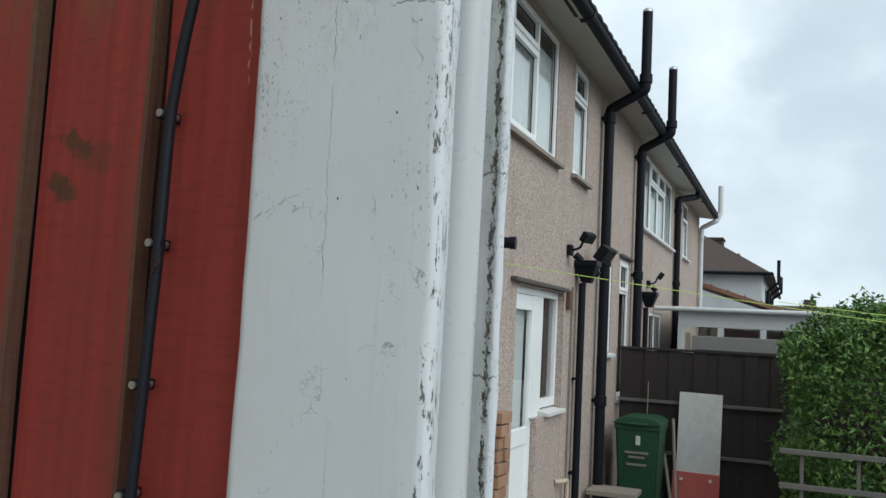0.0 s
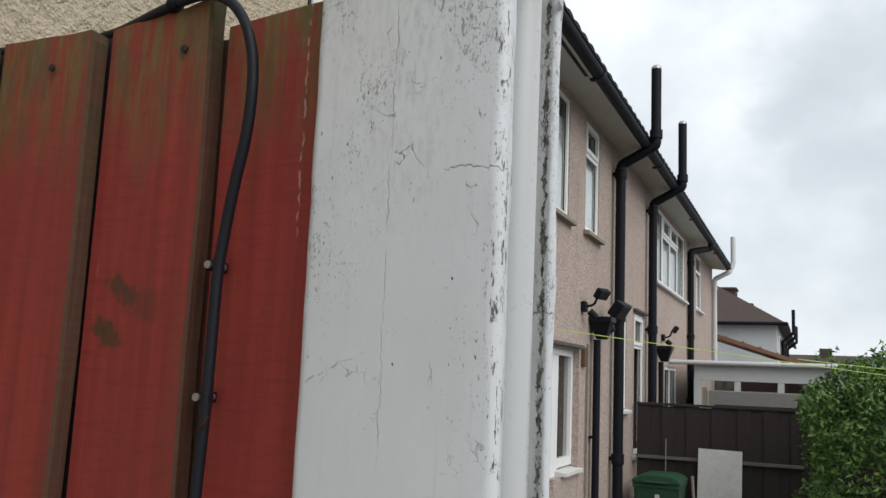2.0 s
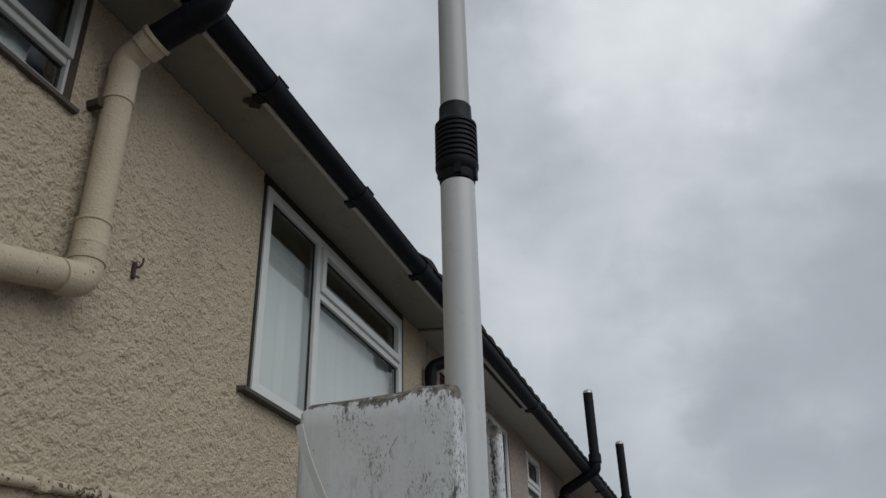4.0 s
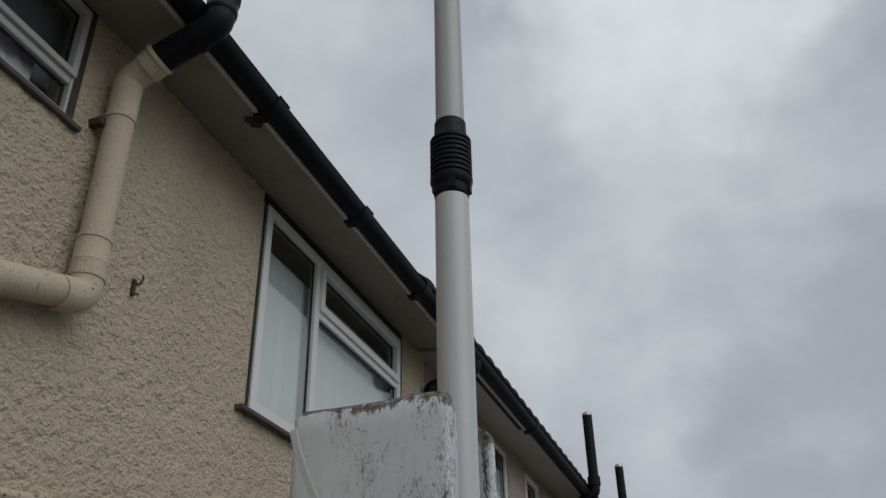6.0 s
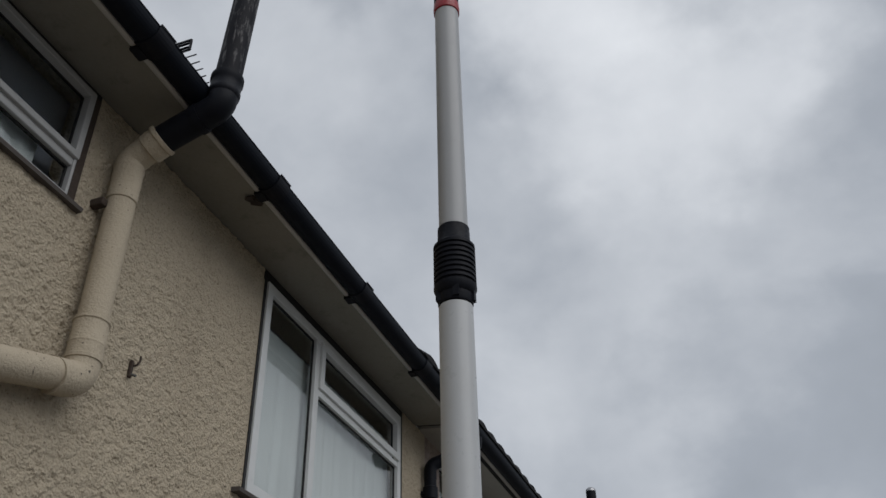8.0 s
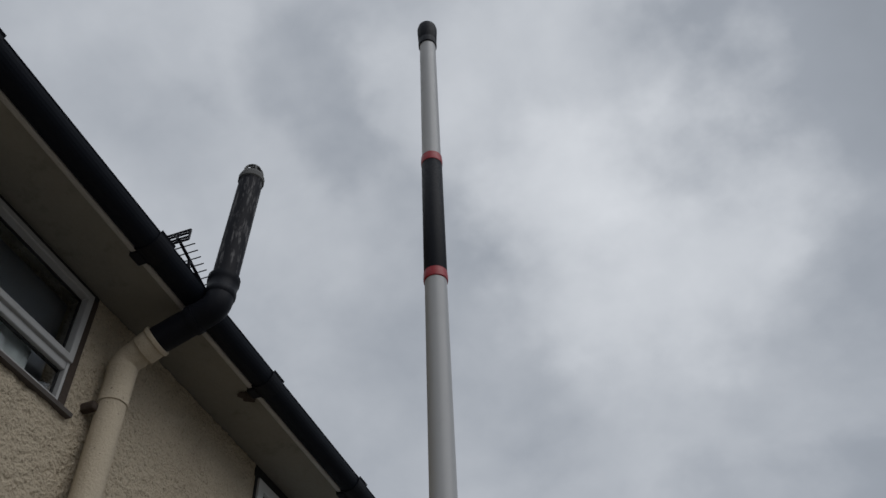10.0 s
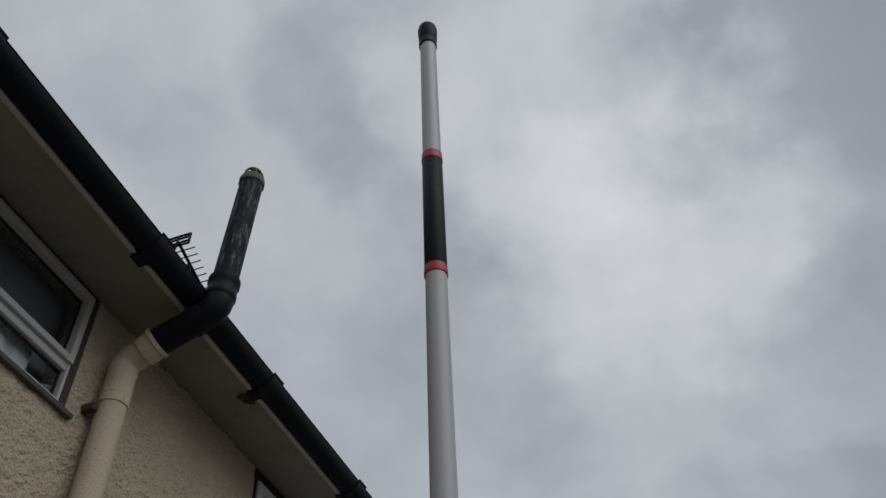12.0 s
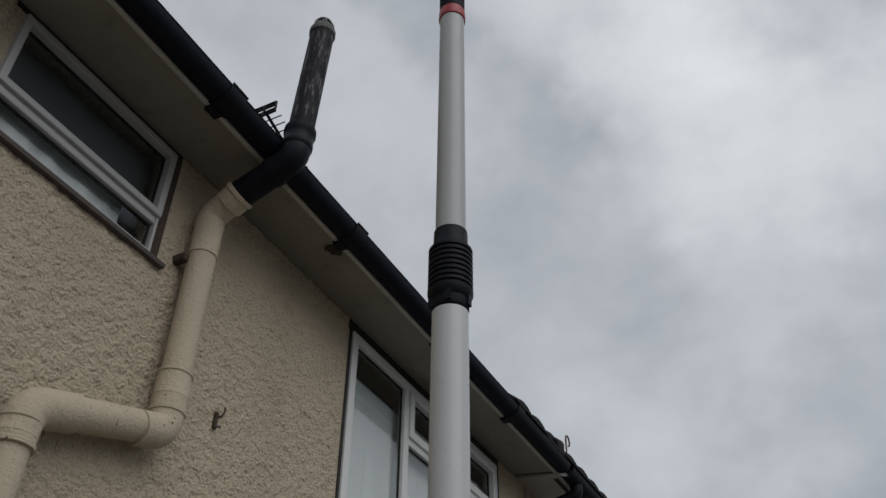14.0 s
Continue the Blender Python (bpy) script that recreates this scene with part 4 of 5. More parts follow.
window(f_house, *F_W1, fr=0.04, mullions=(13.35, 14.1, 14.9), transoms=((13.35, 14.1, 3.95), (14.1, 14.9, 3.95)), sashes=((13.4, 14.1, 3.96, 4.3), (14.1, 14.9, 3.96, 4.3)), sill=(0.1, 0.06, "white"), curtain=4.1, label="wide white four-light window")
window(f_house, *F_W2, fr=0.04, transoms=((17.3, 18.3, 3.95),), sill=(0.06, 0.06, "white"), curtain=4.0, label="narrow white window")
window(f_house, *F_W3, mullions=(14.1,), sill=(0.05, 0.06, "white"), label="white two-light kitchen window")
eaves(f_house, 12.3, 20.3, (14.0, 17.6), "palesoffit")
roof(f_house, 12.3, 20.3)
shell(f_house, 12.32, 20.28)
bm = bmesh.new()
box(bm, -6.9, -0.24, 20.06, 20.3, GROUND, EAVE)
part("gable_wall", bm, M["pink"], f_house)


# ragged scrap of rotten board hanging at the soffit edge
bm = bmesh.new()
bmesh.ops.create_icosphere(bm, subdivisions=3, radius=1.0, matrix=pose(0.252, 2.85, 4.315) @ Matrix.Diagonal((0.022, 0.042, 0.006, 1)))
for v in bm.verts:
    v.co += Vector((0.016, 0.026, 0.006)) * noise.noise(v.co * 45) + Vector((0.008, 0.008, 0.010)) * noise.noise(v.co * 120)
whole("board_scrap", bm, M["umber"], "ragged dark scrap of rotten board under the soffit", "scrap")

# ---- party-wall upstand and iron curl on the roof edge ----
bm = bmesh.new()
front = [bm.verts.new((0.405, y, z)) for y, z in ((5.00, 4.350), (5.44, 4.350), (5.455, 4.478), (5.40, 4.472))]
rear = [bm.verts.new(v.co + Vector((-0.8, 0.0, 0.67))) for v in front]
for k in range(4):
    bm.faces.new((front[k], front[(k + 1) % 4], rear[(k + 1) % 4], rear[k]))
bm.faces.new(front[::-1])
bm.faces.new(rear)
bmesh.ops.recalc_face_normals(bm, faces=bm.faces[:])
bmesh.ops.bevel(bm, geom=bm.edges[:], offset=0.008, segments=2, affect="EDGES")
whole("roof_upstand", bm, M["tile"], "dark tiled upstand on the roof where two houses meet", "roof edge")
pts = [(0.385, 5.520, 4.36), (0.385, 5.545, 4.47), (0.385, 5.548, 4.545)]
pts += [(0.385, 5.585 + 0.036 * math.cos(a), 4.556 + 0.036 * math.sin(a)) for a in [math.pi - 0.45 * k for k in range(11)]]
whole("iron_bracket", tube(pts, 0.006, 8), M["rust"], "curled black iron bracket on the roof edge", "bracket", smooth=True)


# ---- soil and rain pipes ----
def soil_stack(y, top, base=GROUND, capped=True):
    """A black soil pipe up a pink wall, cranked out past the gutter to an open vent."""
    t = thing("soil_pipe", (0.09, y, GROUND), "black soil vent pipe cranked out past the gutter", "pipe", "vent pipes")
    part("riser", tube([(0.09, y, base), (0.09, y, 4.06)], 0.055, 18), M["black"], t, smooth=True)
    part("crank", tube(rounded([(0.09, y, 4.04), (0.09, y, 4.13), (0.47, y, 4.33), (0.47, y, 4.44)], 0.04), 0.056, 18), M["black"], t, smooth=True)
    part("vent", tube([(0.47, y, 4.42), (0.47, y, top)], 0.055, 18), M["black"], t, smooth=True)
    for z in (0.95, 2.45, 4.03):
        part("collar", turned(0.09, y, [(0.056, z - 0.06), (0.067, z - 0.055), (0.067, z + 0.05), (0.056, z + 0.055)], 18), M["black"], t, smooth=True)
        part("bracket", boxed(0.0, 0.06, y - 0.03, y + 0.03, z - 0.02, z + 0.02), M["black"], t)
    part("collar", turned(0.47, y, [(0.056, 4.40), (0.070, 4.405), (0.070, 4.50), (0.056, 4.505)], 18), M["black"], t, smooth=True)
    dome = [(0.056, top - 0.01)] + [(0.056 * math.cos(a), top + 0.04 * math.sin(a)) for a in [0.25 * k for k in range(1, 6)]]
    part("vent_cap", turned(0.47, y, dome, 18), M["alu"], t, "pale wire vent cap", smooth=True)
    return t


soil_stack(9.73, 5.21)
soil_stack(11.87, 5.20)


def rain_pipe(y, gy, r=0.036, mat="black", label="black rainwater pipe swan-necked from the gutter"):
    t = thing("rain_pipe", (0.06, y, GROUND), label, "pipe", "rain pipes")
    part("pipe", tube([(0.065, y, GROUND), (0.065, y, 4.02)], r, 14), M[mat], t, smooth=True)
    part("swan_neck", tube(rounded([(0.065, y, 4.0), (0.065, y, 4.10), (0.30, gy, 4.215), (GUT_X, gy, 4.24), (GUT_X, gy, 4.30)], 0.06), r * 1.05, 14), M[mat], t, smooth=True)
    for z in (0.5, 1.5, 2.6, 3.9):
        part("socket", turned(0.065, y, [(r, z - 0.045), (r * 1.22, z - 0.04), (r * 1.22, z + 0.04), (r, z + 0.045)], 14), M[mat], t, smooth=True)
        part("bracket", boxed(0.0, 0.05, y - 0.045, y + 0.045, z - 0.012, z + 0.012), M[mat], t)
    return t


rain_pipe(5.62, 5.75, 0.042)
rain_pipe(16.03, 16.5, 0.055)
rain_pipe(20.15, 20.1, 0.05, "white", "white rainwater pipe at the end of the terrace")
whole("vent_pipe", tube(rounded([(GUT_X, 20.2, 4.25), (0.45, 20.25, 4.45), (0.45, 20.25, 5.05)], 0.08), 0.055, 14), M["white"], "white vent pipe above the last gutter", "pipe", smooth=True)


def cream_soil_pipe():
    """The soil pipe of the cream house: painted cream below, black above the soffit."""
    y = 2.257
    t = thing("soil_pipe", (0.08, y, 3.1), "cream painted soil pipe with scraped black vent above the eaves", "pipe", "vent pipes")
    c = M["creampipe"]
    r = 0.053
    part("riser", tube([(0.08, y, 3.27), (0.08, y, 4.04)], r, 22), c, t, smooth=True)
    part("upper_bend", tube(rounded([(0.08, y, 4.04), (0.08, y, 4.115), (0.19, y, 4.178)], 0.045), r * 1.05, 22), c, t, smooth=True)
    part("upper_collar", sweep(bmesh.new(), [(0.150 + 0.062 * k, y, 4.150 + 0.038 * k) for k in (0.0, 0.06, 0.45, 0.72, 0.80, 1.0, 1.02)], [0.056, 0.061, 0.063, 0.062, 0.068, 0.067, 0.058], 22), c, t, smooth=True)
    part("lower_bend", tube(rounded([(0.08, y, 3.30), (0.08, y, 3.178), (0.08, y - 0.115, 3.148)], 0.075, 10), r * 1.13, 22), c, t, smooth=True)
    part("cross_pipe", tube([(0.08, y - 0.06, 3.170), (0.08, 1.84, 3.062)], r, 22), c, t, smooth=True)
    part("side_bend", tube(rounded([(0.08, 1.90, 3.080), (0.08, 1.748, 3.030), (0.08, 1.74, 2.92)], 0.075, 10), r * 1.13, 22), c, t, smooth=True)
    part("down_pipe", tube([(0.08, 1.74, 2.97), (0.08, 1.74, GROUND)], r, 22), c, t, smooth=True)
    for px, low, high in ((y, 3.244, 3.400), (1.74, 2.90, 2.985)):
        mid = low + (high - low) * 0.40
        part("collar", turned(0.08, px, [(r, low - 0.003), (r * 1.21, low), (r * 1.22, low + 0.012), (r * 1.12, low + 0.016), (r * 1.12, mid - 0.006), (r * 1.16, mid), (r * 1.11, mid + 0.006), (r * 1.10, high - 0.013), (r * 1.18, high - 0.009), (r * 1.17, high), (r, high + 0.003)], 26), c, t, smooth=True)
    part("collar", turned(0.08, y, [(r, 3.909), (r * 1.09, 3.912), (r * 1.09, 3.917), (r * 1.05, 3.921), (r * 1.05, 4.062), (r * 1.10, 4.066), (r * 1.10, 4.072), (r, 4.076)], 26), c, t, smooth=True)
    part("bracket", boxed(0.0, 0.065, y - 0.078, y - 0.045, 3.862, 3.895, bevel=0.008), M["umber"], t, "dark pipe bracket")
    part("crank", tube(rounded([(0.200, y, 4.182), (0.458, y - 0.004, 4.275), (0.460, y - 0.004, 4.37)], 0.042, 8), r * 1.08, 22), M["black"], t, "black plastic bend", smooth=True)
    part("arm_lip", tube([(0.352, y - 0.002, 4.236), (0.378, y - 0.002, 4.245)], r * 1.17, 22), M["black"], t, smooth=True)
    part("socket", sweep(bmesh.new(), [(0.460 + (h - 4.33) * 0.038, y - 0.004 + (h - 4.33) * 0.03, h) for h in (4.318, 4.326, 4.345, 4.350, 4.392, 4.398, 4.424, 4.430)], [r * k for k in (1.05, 1.17, 1.19, 1.13, 1.15, 1.23, 1.23, 1.0)], 22), M["black"], t, smooth=True)
    vent = part("vent", tube([(0.462, y - 0.002, 4.38), (0.485, y + 0.018, 5.06)], r, 22), M["scraped"], t, "black vent pipe with scraped paint", smooth=True)
    cx, cy, cz = 0.485, y + 0.018, 5.045
    part("cage_collar", turned(cx, cy, [(r * 1.0, cz), (r * 1.11, cz + 0.005), (r * 1.11, cz + 0.030), (r * 1.03, cz + 0.034), (r * 0.97, cz + 0.050), (r * 0.92, cz + 0.052)], 22), M["capgrey"], vent, "grey tapered cap", smooth=True)
    bc = bmesh.new()
    for k in range(6):
        a = math.pi * k / 3 + 0.3
        arc = [(cx + math.cos(a) * r * 0.90 * math.cos(b), cy + math.sin(a) * r * 0.90 * math.cos(b), cz + 0.046 + 0.066 * math.sin(b)) for b in [math.pi / 2 * q / 6 for q in range(7)]]
        sweep(bc, arc, 0.0055, 6)
    rim = [(cx + math.cos(a) * r * 0.62, cy + math.sin(a) * r * 0.62, cz + 0.094) for a in [2 * math.pi * q / 20 for q in range(21)]]
    sweep(bc, rim, 0.0055, 6)
    part("cage", bc, M["capgrey"], vent, "grey spoked cage", smooth=True)


cream_soil_pipe()

# overflow pipe low on the cream wall, and an old iron hook
t = thing("overflow_pipe", (0.02, 2.4, 2.5), "thin cream painted pipe clipped along the wall", "pipe")
part("pipe", tube(rounded([(0.025, 0.4, 2.36), (0.025, 2.70, 2.572), (0.025, 2.765, 2.575), (-0.01, 2.775, 2.575)], 0.025), 0.019, 12), M["chippedpipe"], t, smooth=True)
for y, z in ((2.31, 2.536), (2.56, 2.56)):
    part("clip", boxed(0.0, 0.052, y - 0.022, y + 0.022, z - 0.026, z + 0.026, bevel=0.01), M["chippedpipe"], t, "clip with flaking paint")
t = thing("wall_hook", (0, 2.57, 3.40), "rusty old iron hook fixed in the roughcast wall", "hook")
part("plate", boxed(0.010, 0.026, 2.552, 2.567, 3.345, 3.415, bevel=0.006), M["umber"], t)
part("fixing_pin", tube([(0.018, 2.560, 3.36), (0.040, 2.570, 3.352)], 0.005, 8), M["capgrey"], t, smooth=True)
part("curl", tube(rounded([(0.018, 2.560, 3.395), (0.036, 2.566, 3.392), (0.042, 2.576, 3.415), (0.032, 2.585, 3.44)], 0.012), 0.0042, 8), M["umber"], t, smooth=True)


# ---- television aerial behind the ridge ----
def aerial():
    base = Vector((-1.0, 3.62, 6.40))
    t = thing("tv_aerial", tuple(base + Vector((-0.2, 0.35, -0.6))), "small grey television aerial on a roof mast", "aerial")
    boom_a, boom_b = base + Vector((0, -0.05, 0.14)), base + Vector((0, 0.42, -0.02))
    d = boom_b - boom_a
    part("boom", tube([boom_a, boom_b], 0.012, 8), M["black"], t)
    for k in range(9):
        p = boom_a + d * (0.12 + 0.88 * k / 8)
        w = 0.10 - 0.004 * k
        part("element", tube([p + Vector((-w, 0, 0)), p + Vector((w, 0, 0))], 0.005, 6), M["black"], t)
    br = bmesh.new()
    c = boom_a + Vector((0, -0.02, 0))
    for dz in (-0.05, -0.02, 0.02, 0.05):
        sweep(br, [c + Vector((-0.10, 0, dz)), c + Vector((0.10, 0, dz))], 0.009, 6)
    for dx in (-0.10, 0.0, 0.10):
        sweep(br, [c + Vector((dx, 0, -0.05)), c + Vector((dx, 0, 0.05))], 0.009, 6)
    part("reflector", br, M["black"], t)
    part("mast", tube([boom_a + d * 0.35, boom_a + d * 0.35 + Vector((-0.1, 0.05, -1.1))], 0.014, 8), M["black"], t)


aerial()


# ---- fence beside the camera ----
BOARD_W = 0.1035
fence = thing("fence", (0.86, 0.83, GROUND), "close-boarded timber fence stained dark red with green tops", "fence")
part("rail", boxed(0.02, 1.71, 0.850, 0.90, 1.62, 1.70, bevel=0.004), M["edge"], fence)
part("rail", boxed(0.02, 1.71, 0.850, 0.90, 0.45, 0.53, bevel=0.004), M["edge"], fence)


def fence_board(right, top, skew, width=0.118):
    """One feather-edged board: thick right edge proud, thin left edge tucked behind its neighbour."""
    bm = bmesh.new()
    z_levels = [GROUND + 0.02, 1.30, 1.50, 1.62, 1.74, 1.84, 1.90, 1.94, 1.965]
    rng = random.Random(int(right * 1000))
    rows = []
    for z in [*z_levels, None]:
        row = []
        wob = rng.uniform(-0.0012, 0.0012)
        for u, v in ((0.0, 0.8410), (0.25, 0.8385), (0.5, 0.8355), (0.75, 0.8325), (0.975, 0.8290), (1.0, 0.8305), (1.0, 0.8430), (0.0, 0.8475)):
            x = right - width + width * u + (wob if u > 0.9 else 0)
            zz = z if z is not None else top + skew * (u - 0.5) + rng.uniform(-0.0012, 0.0012)
            row.append(bm.verts.new((x, v, min(zz, top - 0.01) if z is not None else zz)))
        rows.append(row)
    n = 8
    for a, b in zip(rows, rows[1:]):
        for k in range(n):
            f = bm.faces.new((a[k], a[(k + 1) % n], b[(k + 1) % n], b[k]))
            f.material_index = 1 if k in (4, 5) else 0
    f = bm.faces.new(rows[-1])
    f.material_index = 1
    bmesh.ops.recalc_face_normals(bm, faces=bm.faces[:])
    return part("board", bm, [M["red"], M["edge"]], fence)


rng = random.Random(4)
fence_board(1.712, 1.965, 0.004, 0.0932)
fence_board(1.6135, 1.977, 0.008, 0.1012)
for k in range(15):
    fence_board(1.5065 - BOARD_W * k - (0.009 if k else 0.0), 1.976 + rng.uniform(-0.006, 0.006), rng.uniform(-0.006, 0.008), 0.1062 if k == 0 else 0.0972)
# added dark strips that paint the shadow in the gaps between boards
for k in range(17):
    part("backing_strip", boxed(1.600 - BOARD_W * k - (0.009 if k > 1 else 0.0), 1.622 - BOARD_W * k - (0.009 if k > 1 else 0.0), 0.8490, 0.8500, GROUND + 0.05, 1.958 if k == 0 else 1.971), M["edge" if k == 0 else "seal"], fence)
for x, z in ((1.589, 1.947), (1.465, 1.946), (1.362, 1.944)):
    t = whole("nail", turned(0, 0, [(0.0028, 0), (0.0030, 0.0015), (0.001, 0.002)], 8), M["seal"], "dark nail head driven into a fence board", "nail", "fence nails")
    t.matrix_basis = pose(x, 0.8318, z, 90, 0, 0)


# ---- slotted concrete post ----
def slotted_post():
    top = 2.072

    def arc(cx, cy, r, a0, a1, n=5):
        return [(cx + r * math.cos(radians(a0 + (a1 - a0) * k / n)), cy + r * math.sin(radians(a0 + (a1 - a0) * k / n))) for k in range(n + 1)]
    out = []
    out += arc(1.7128 + 0.007, 0.805 + 0.007, 0.007, 180, 270)
    out += [(1.745, 0.8050), (1.78, 0.8048), (1.81, 0.8052)]
    out += arc(1.8365 - 0.007, 0.805 + 0.007, 0.007, 270, 360)
    out += arc(1.8290 - 0.006, 0.845 - 0.006, 0.006, 0, 90, 3)
    out += [(1.792, 0.853), (1.786, 0.861), (1.786, 0.944), (1.792, 0.951)]
    out += arc(1.8225 - 0.005, 0.957 + 0.005, 0.005, 270, 360, 3)
    out += arc(1.8120 - 0.008, 0.994 - 0.008, 0.008, 0, 90, 3)
    out += arc(1.718 + 0.008, 0.997 - 0.008, 0.008, 90, 180, 3)
    out += [(1.718, 0.905), (1.748, 0.897), (1.748, 0.853), (1.7128, 0.846)]
    bm = bmesh.new()
    zs = [GROUND, 0.6] + [1.30 + 0.016 * k for k in range(48)] + [top - 0.006, top]
    rows = []
    for z in zs:
        shrink = 0.004 if z == top else 0.0
        row = []
        for x, y in out:
            n1 = noise.noise(Vector((x * 40, y * 40, z * 22))) * 0.0011
            n2 = noise.noise(Vector((x * 130, y * 130, z * 90))) * 0.0006
            cx, cy = 1.78, 0.90
            row.append(bm.verts.new((x + (n1 + n2) - shrink * (1 if x > cx else -1), y + n1 * 0.8 - shrink * (1 if y > cy else -1), z + (noise.noise(Vector((x * 30, y * 30, 3))) * 0.0035 + (0.018 if y > 0.93 else 0.0) if z >= top - 0.007 else 0))))
        rows.append(row)
    n = len(out)
    for a, b in zip(rows, rows[1:]):
        for k in range(n):
            bm.faces.new((a[k], a[(k + 1) % n], b[(k + 1) % n], b[k]))
    bm.faces.new(rows[-1])
    bmesh.ops.recalc_face_normals(bm, faces=bm.faces[:])
    whole("fence_post", bm, M["post"], "slotted concrete fence post in cracked flaking white paint", "fence post", smooth=True)


slotted_post()


# ---- mast in the slot of the post ----
def mast():
    x, y = 1.8085, 0.905
    t = thing("antenna_mast", (x, y, GROUND), "tall white plastic tube mast with black ribbed coupling", "mast")

    def at(z):
        return (x + MAST_LEAN[0] * (z - 2.0), y + MAST_LEAN[1] * (z - 2.0))

    def turn(profile, seg=28):
        bm = bmesh.new()
        return sweep(bm, [(*at(z), z) for _, z in profile], [r for r, _ in profile], seg)
    part("lower_tube", turn([(0.0160, GROUND), (0.0160, 2.30)]), M["pole"], t, "white plastic tube", smooth=True)
    ribs = [(0.0160, 2.302), (0.0166, 2.303), (0.0168, 2.312), (0.0182, 2.313), (0.0204, 2.319), (0.0204, 2.322)]
    z = 2.3235
    for k in range(8):
        ribs += [(0.0184, z), (0.0184, z + 0.0012), (0.0202, z + 0.0018), (0.0202, z + 0.0046)]
        z += 0.0056
    ribs += [(0.0184, z), (0.0160, z + 0.004), (0.0156, z + 0.021), (0.0142, z + 0.022)]
    coup = part("coupling", turn(ribs, 32), M["black"], t, "black ribbed plastic coupling", smooth=True)
    for k in range(5):
        a = 2 * math.pi * k / 5 - 1.2
        px, py = at(2.305)
        cx, cy = px + 0.0158 * math.cos(a), py + 0.0158 * math.sin(a)
        part("fin", boxed(cx - 0.003, cx + 0.003, cy - 0.003, cy + 0.003, 2.304, 2.315), M["black"], coup)
    part("upper_tube", turn([(0.0143, 2.36), (0.0134, 3.28)]), M["poleup"], t, "grey plastic tube", smooth=True)
    part("sleeve", turn([(0.0136, 2.708), (0.0147, 2.710), (0.0147, 2.945), (0.0136, 2.947)]), M["black"], t, "black heat-shrink sleeve", smooth=True)
    for a, b in ((2.7085, 2.7250), (2.9400, 2.9580)):
        part("tape_band", turn([(0.0141, a), (0.0153, a + 0.001), (0.0156, (a + b) / 2), (0.0152, (a + b) / 2 + 0.002), (0.0151, b - 0.001), (0.0141, b)]), M["tape"], t, "red tape band", smooth=True)
    part("end_cap", turn([(0.0136, 3.264), (0.0154, 3.265), (0.0156, 3.278), (0.0150, 3.280), (0.0150, 3.285), (0.0159, 3.287), (0.0163, 3.302), (0.0168, 3.306), (0.0170, 3.319), (0.0154, 3.327), (0.0088, 3.333)]), M["black"], t, "black stepped plastic end cap", smooth=True)


mast()


# ---- nylon tie round post and mast ----
def cable_tie():
    t = thing("cable_tie", (1.78, 0.80, 2.0), "milky nylon cable tie round post and mast", "cable tie")
    bm = bmesh.new()
    path = [(1.7110, 0.86), (1.7105, 0.806), (1.7148, 0.8025), (1.78, 0.8020), (1.826, 0.8020), (1.834, 0.8060), (1.8390, 0.815), (1.8340, 0.845), (1.8285, 0.905), (1.8245, 0.957), (1.8140, 0.992), (1.810, 0.9965), (1.718, 0.9995), (1.7155, 0.99), (1.7110, 0.86)]
    zs = [1.996, 1.990, 1.9895, 1.9880, 1.9865, 1.9865, 1.9870, 1.9915, 1.9985, 2.004, 2.006, 2.006, 2.002, 2.000, 1.996]
    band = rounded([(x, y, z) for (x, y), z in zip(path, zs)], 0.012, 4)
    rows = []
    for p in band:
        d = Vector((p.x - 1.78, p.y - 0.90, 0)).normalized() * 0.0018
        rows.append([bm.verts.new(p + Vector((d.x * k, d.y * k, h))) for k, h in ((0.0, -0.0046), (0.7, -0.0046), (1.0, -0.0034), (1.0, 0.0034), (0.7, 0.0046), (0.0, 0.0046))])
    for a, b in zip(rows, rows[1:]):
        for k in range(6):
            bm.faces.new((a[k], a[(k + 1) % 6], b[(k + 1) % 6], b[k]))
    bmesh.ops.recalc_face_normals(bm, faces=bm.faces[:])
    part("strap", bm, M["tie"], t, smooth=True)
    part("head", boxed(1.7365, 1.7460, 0.7965, 0.8030, 1.9875, 1.9970, bevel=0.0028), M["tie"], t)
    bt = bmesh.new()
    rows = []
    for x, y, z in rounded([(1.7445, 0.7985, 1.991), (1.7415, 0.795, 1.999), (1.7375, 0.789, 2.012), (1.7345, 0.783, 2.024), (1.7322, 0.778, 2.036), (1.7310, 0.775, 2.046)], 0.006, 3):
        rows.append([bt.verts.new((x + dx, y + dy, z + 0.3 * dx)) for dx, dy in ((-0.0024, 0), (0.0024, 0), (0.0024, 0.0014), (-0.0024, 0.0014))])
    for a, b in zip(rows, rows[1:]):
        for k in range(4):
            bt.faces.new((a[k], a[(k + 1) % 4], b[(k + 1) % 4], b[k]))
    bt.faces.new(rows[-1])
    bmesh.ops.recalc_face_normals(bt, faces=bt.faces[:])
    part("tail", bt, M["tie"], t)


cable_tie()

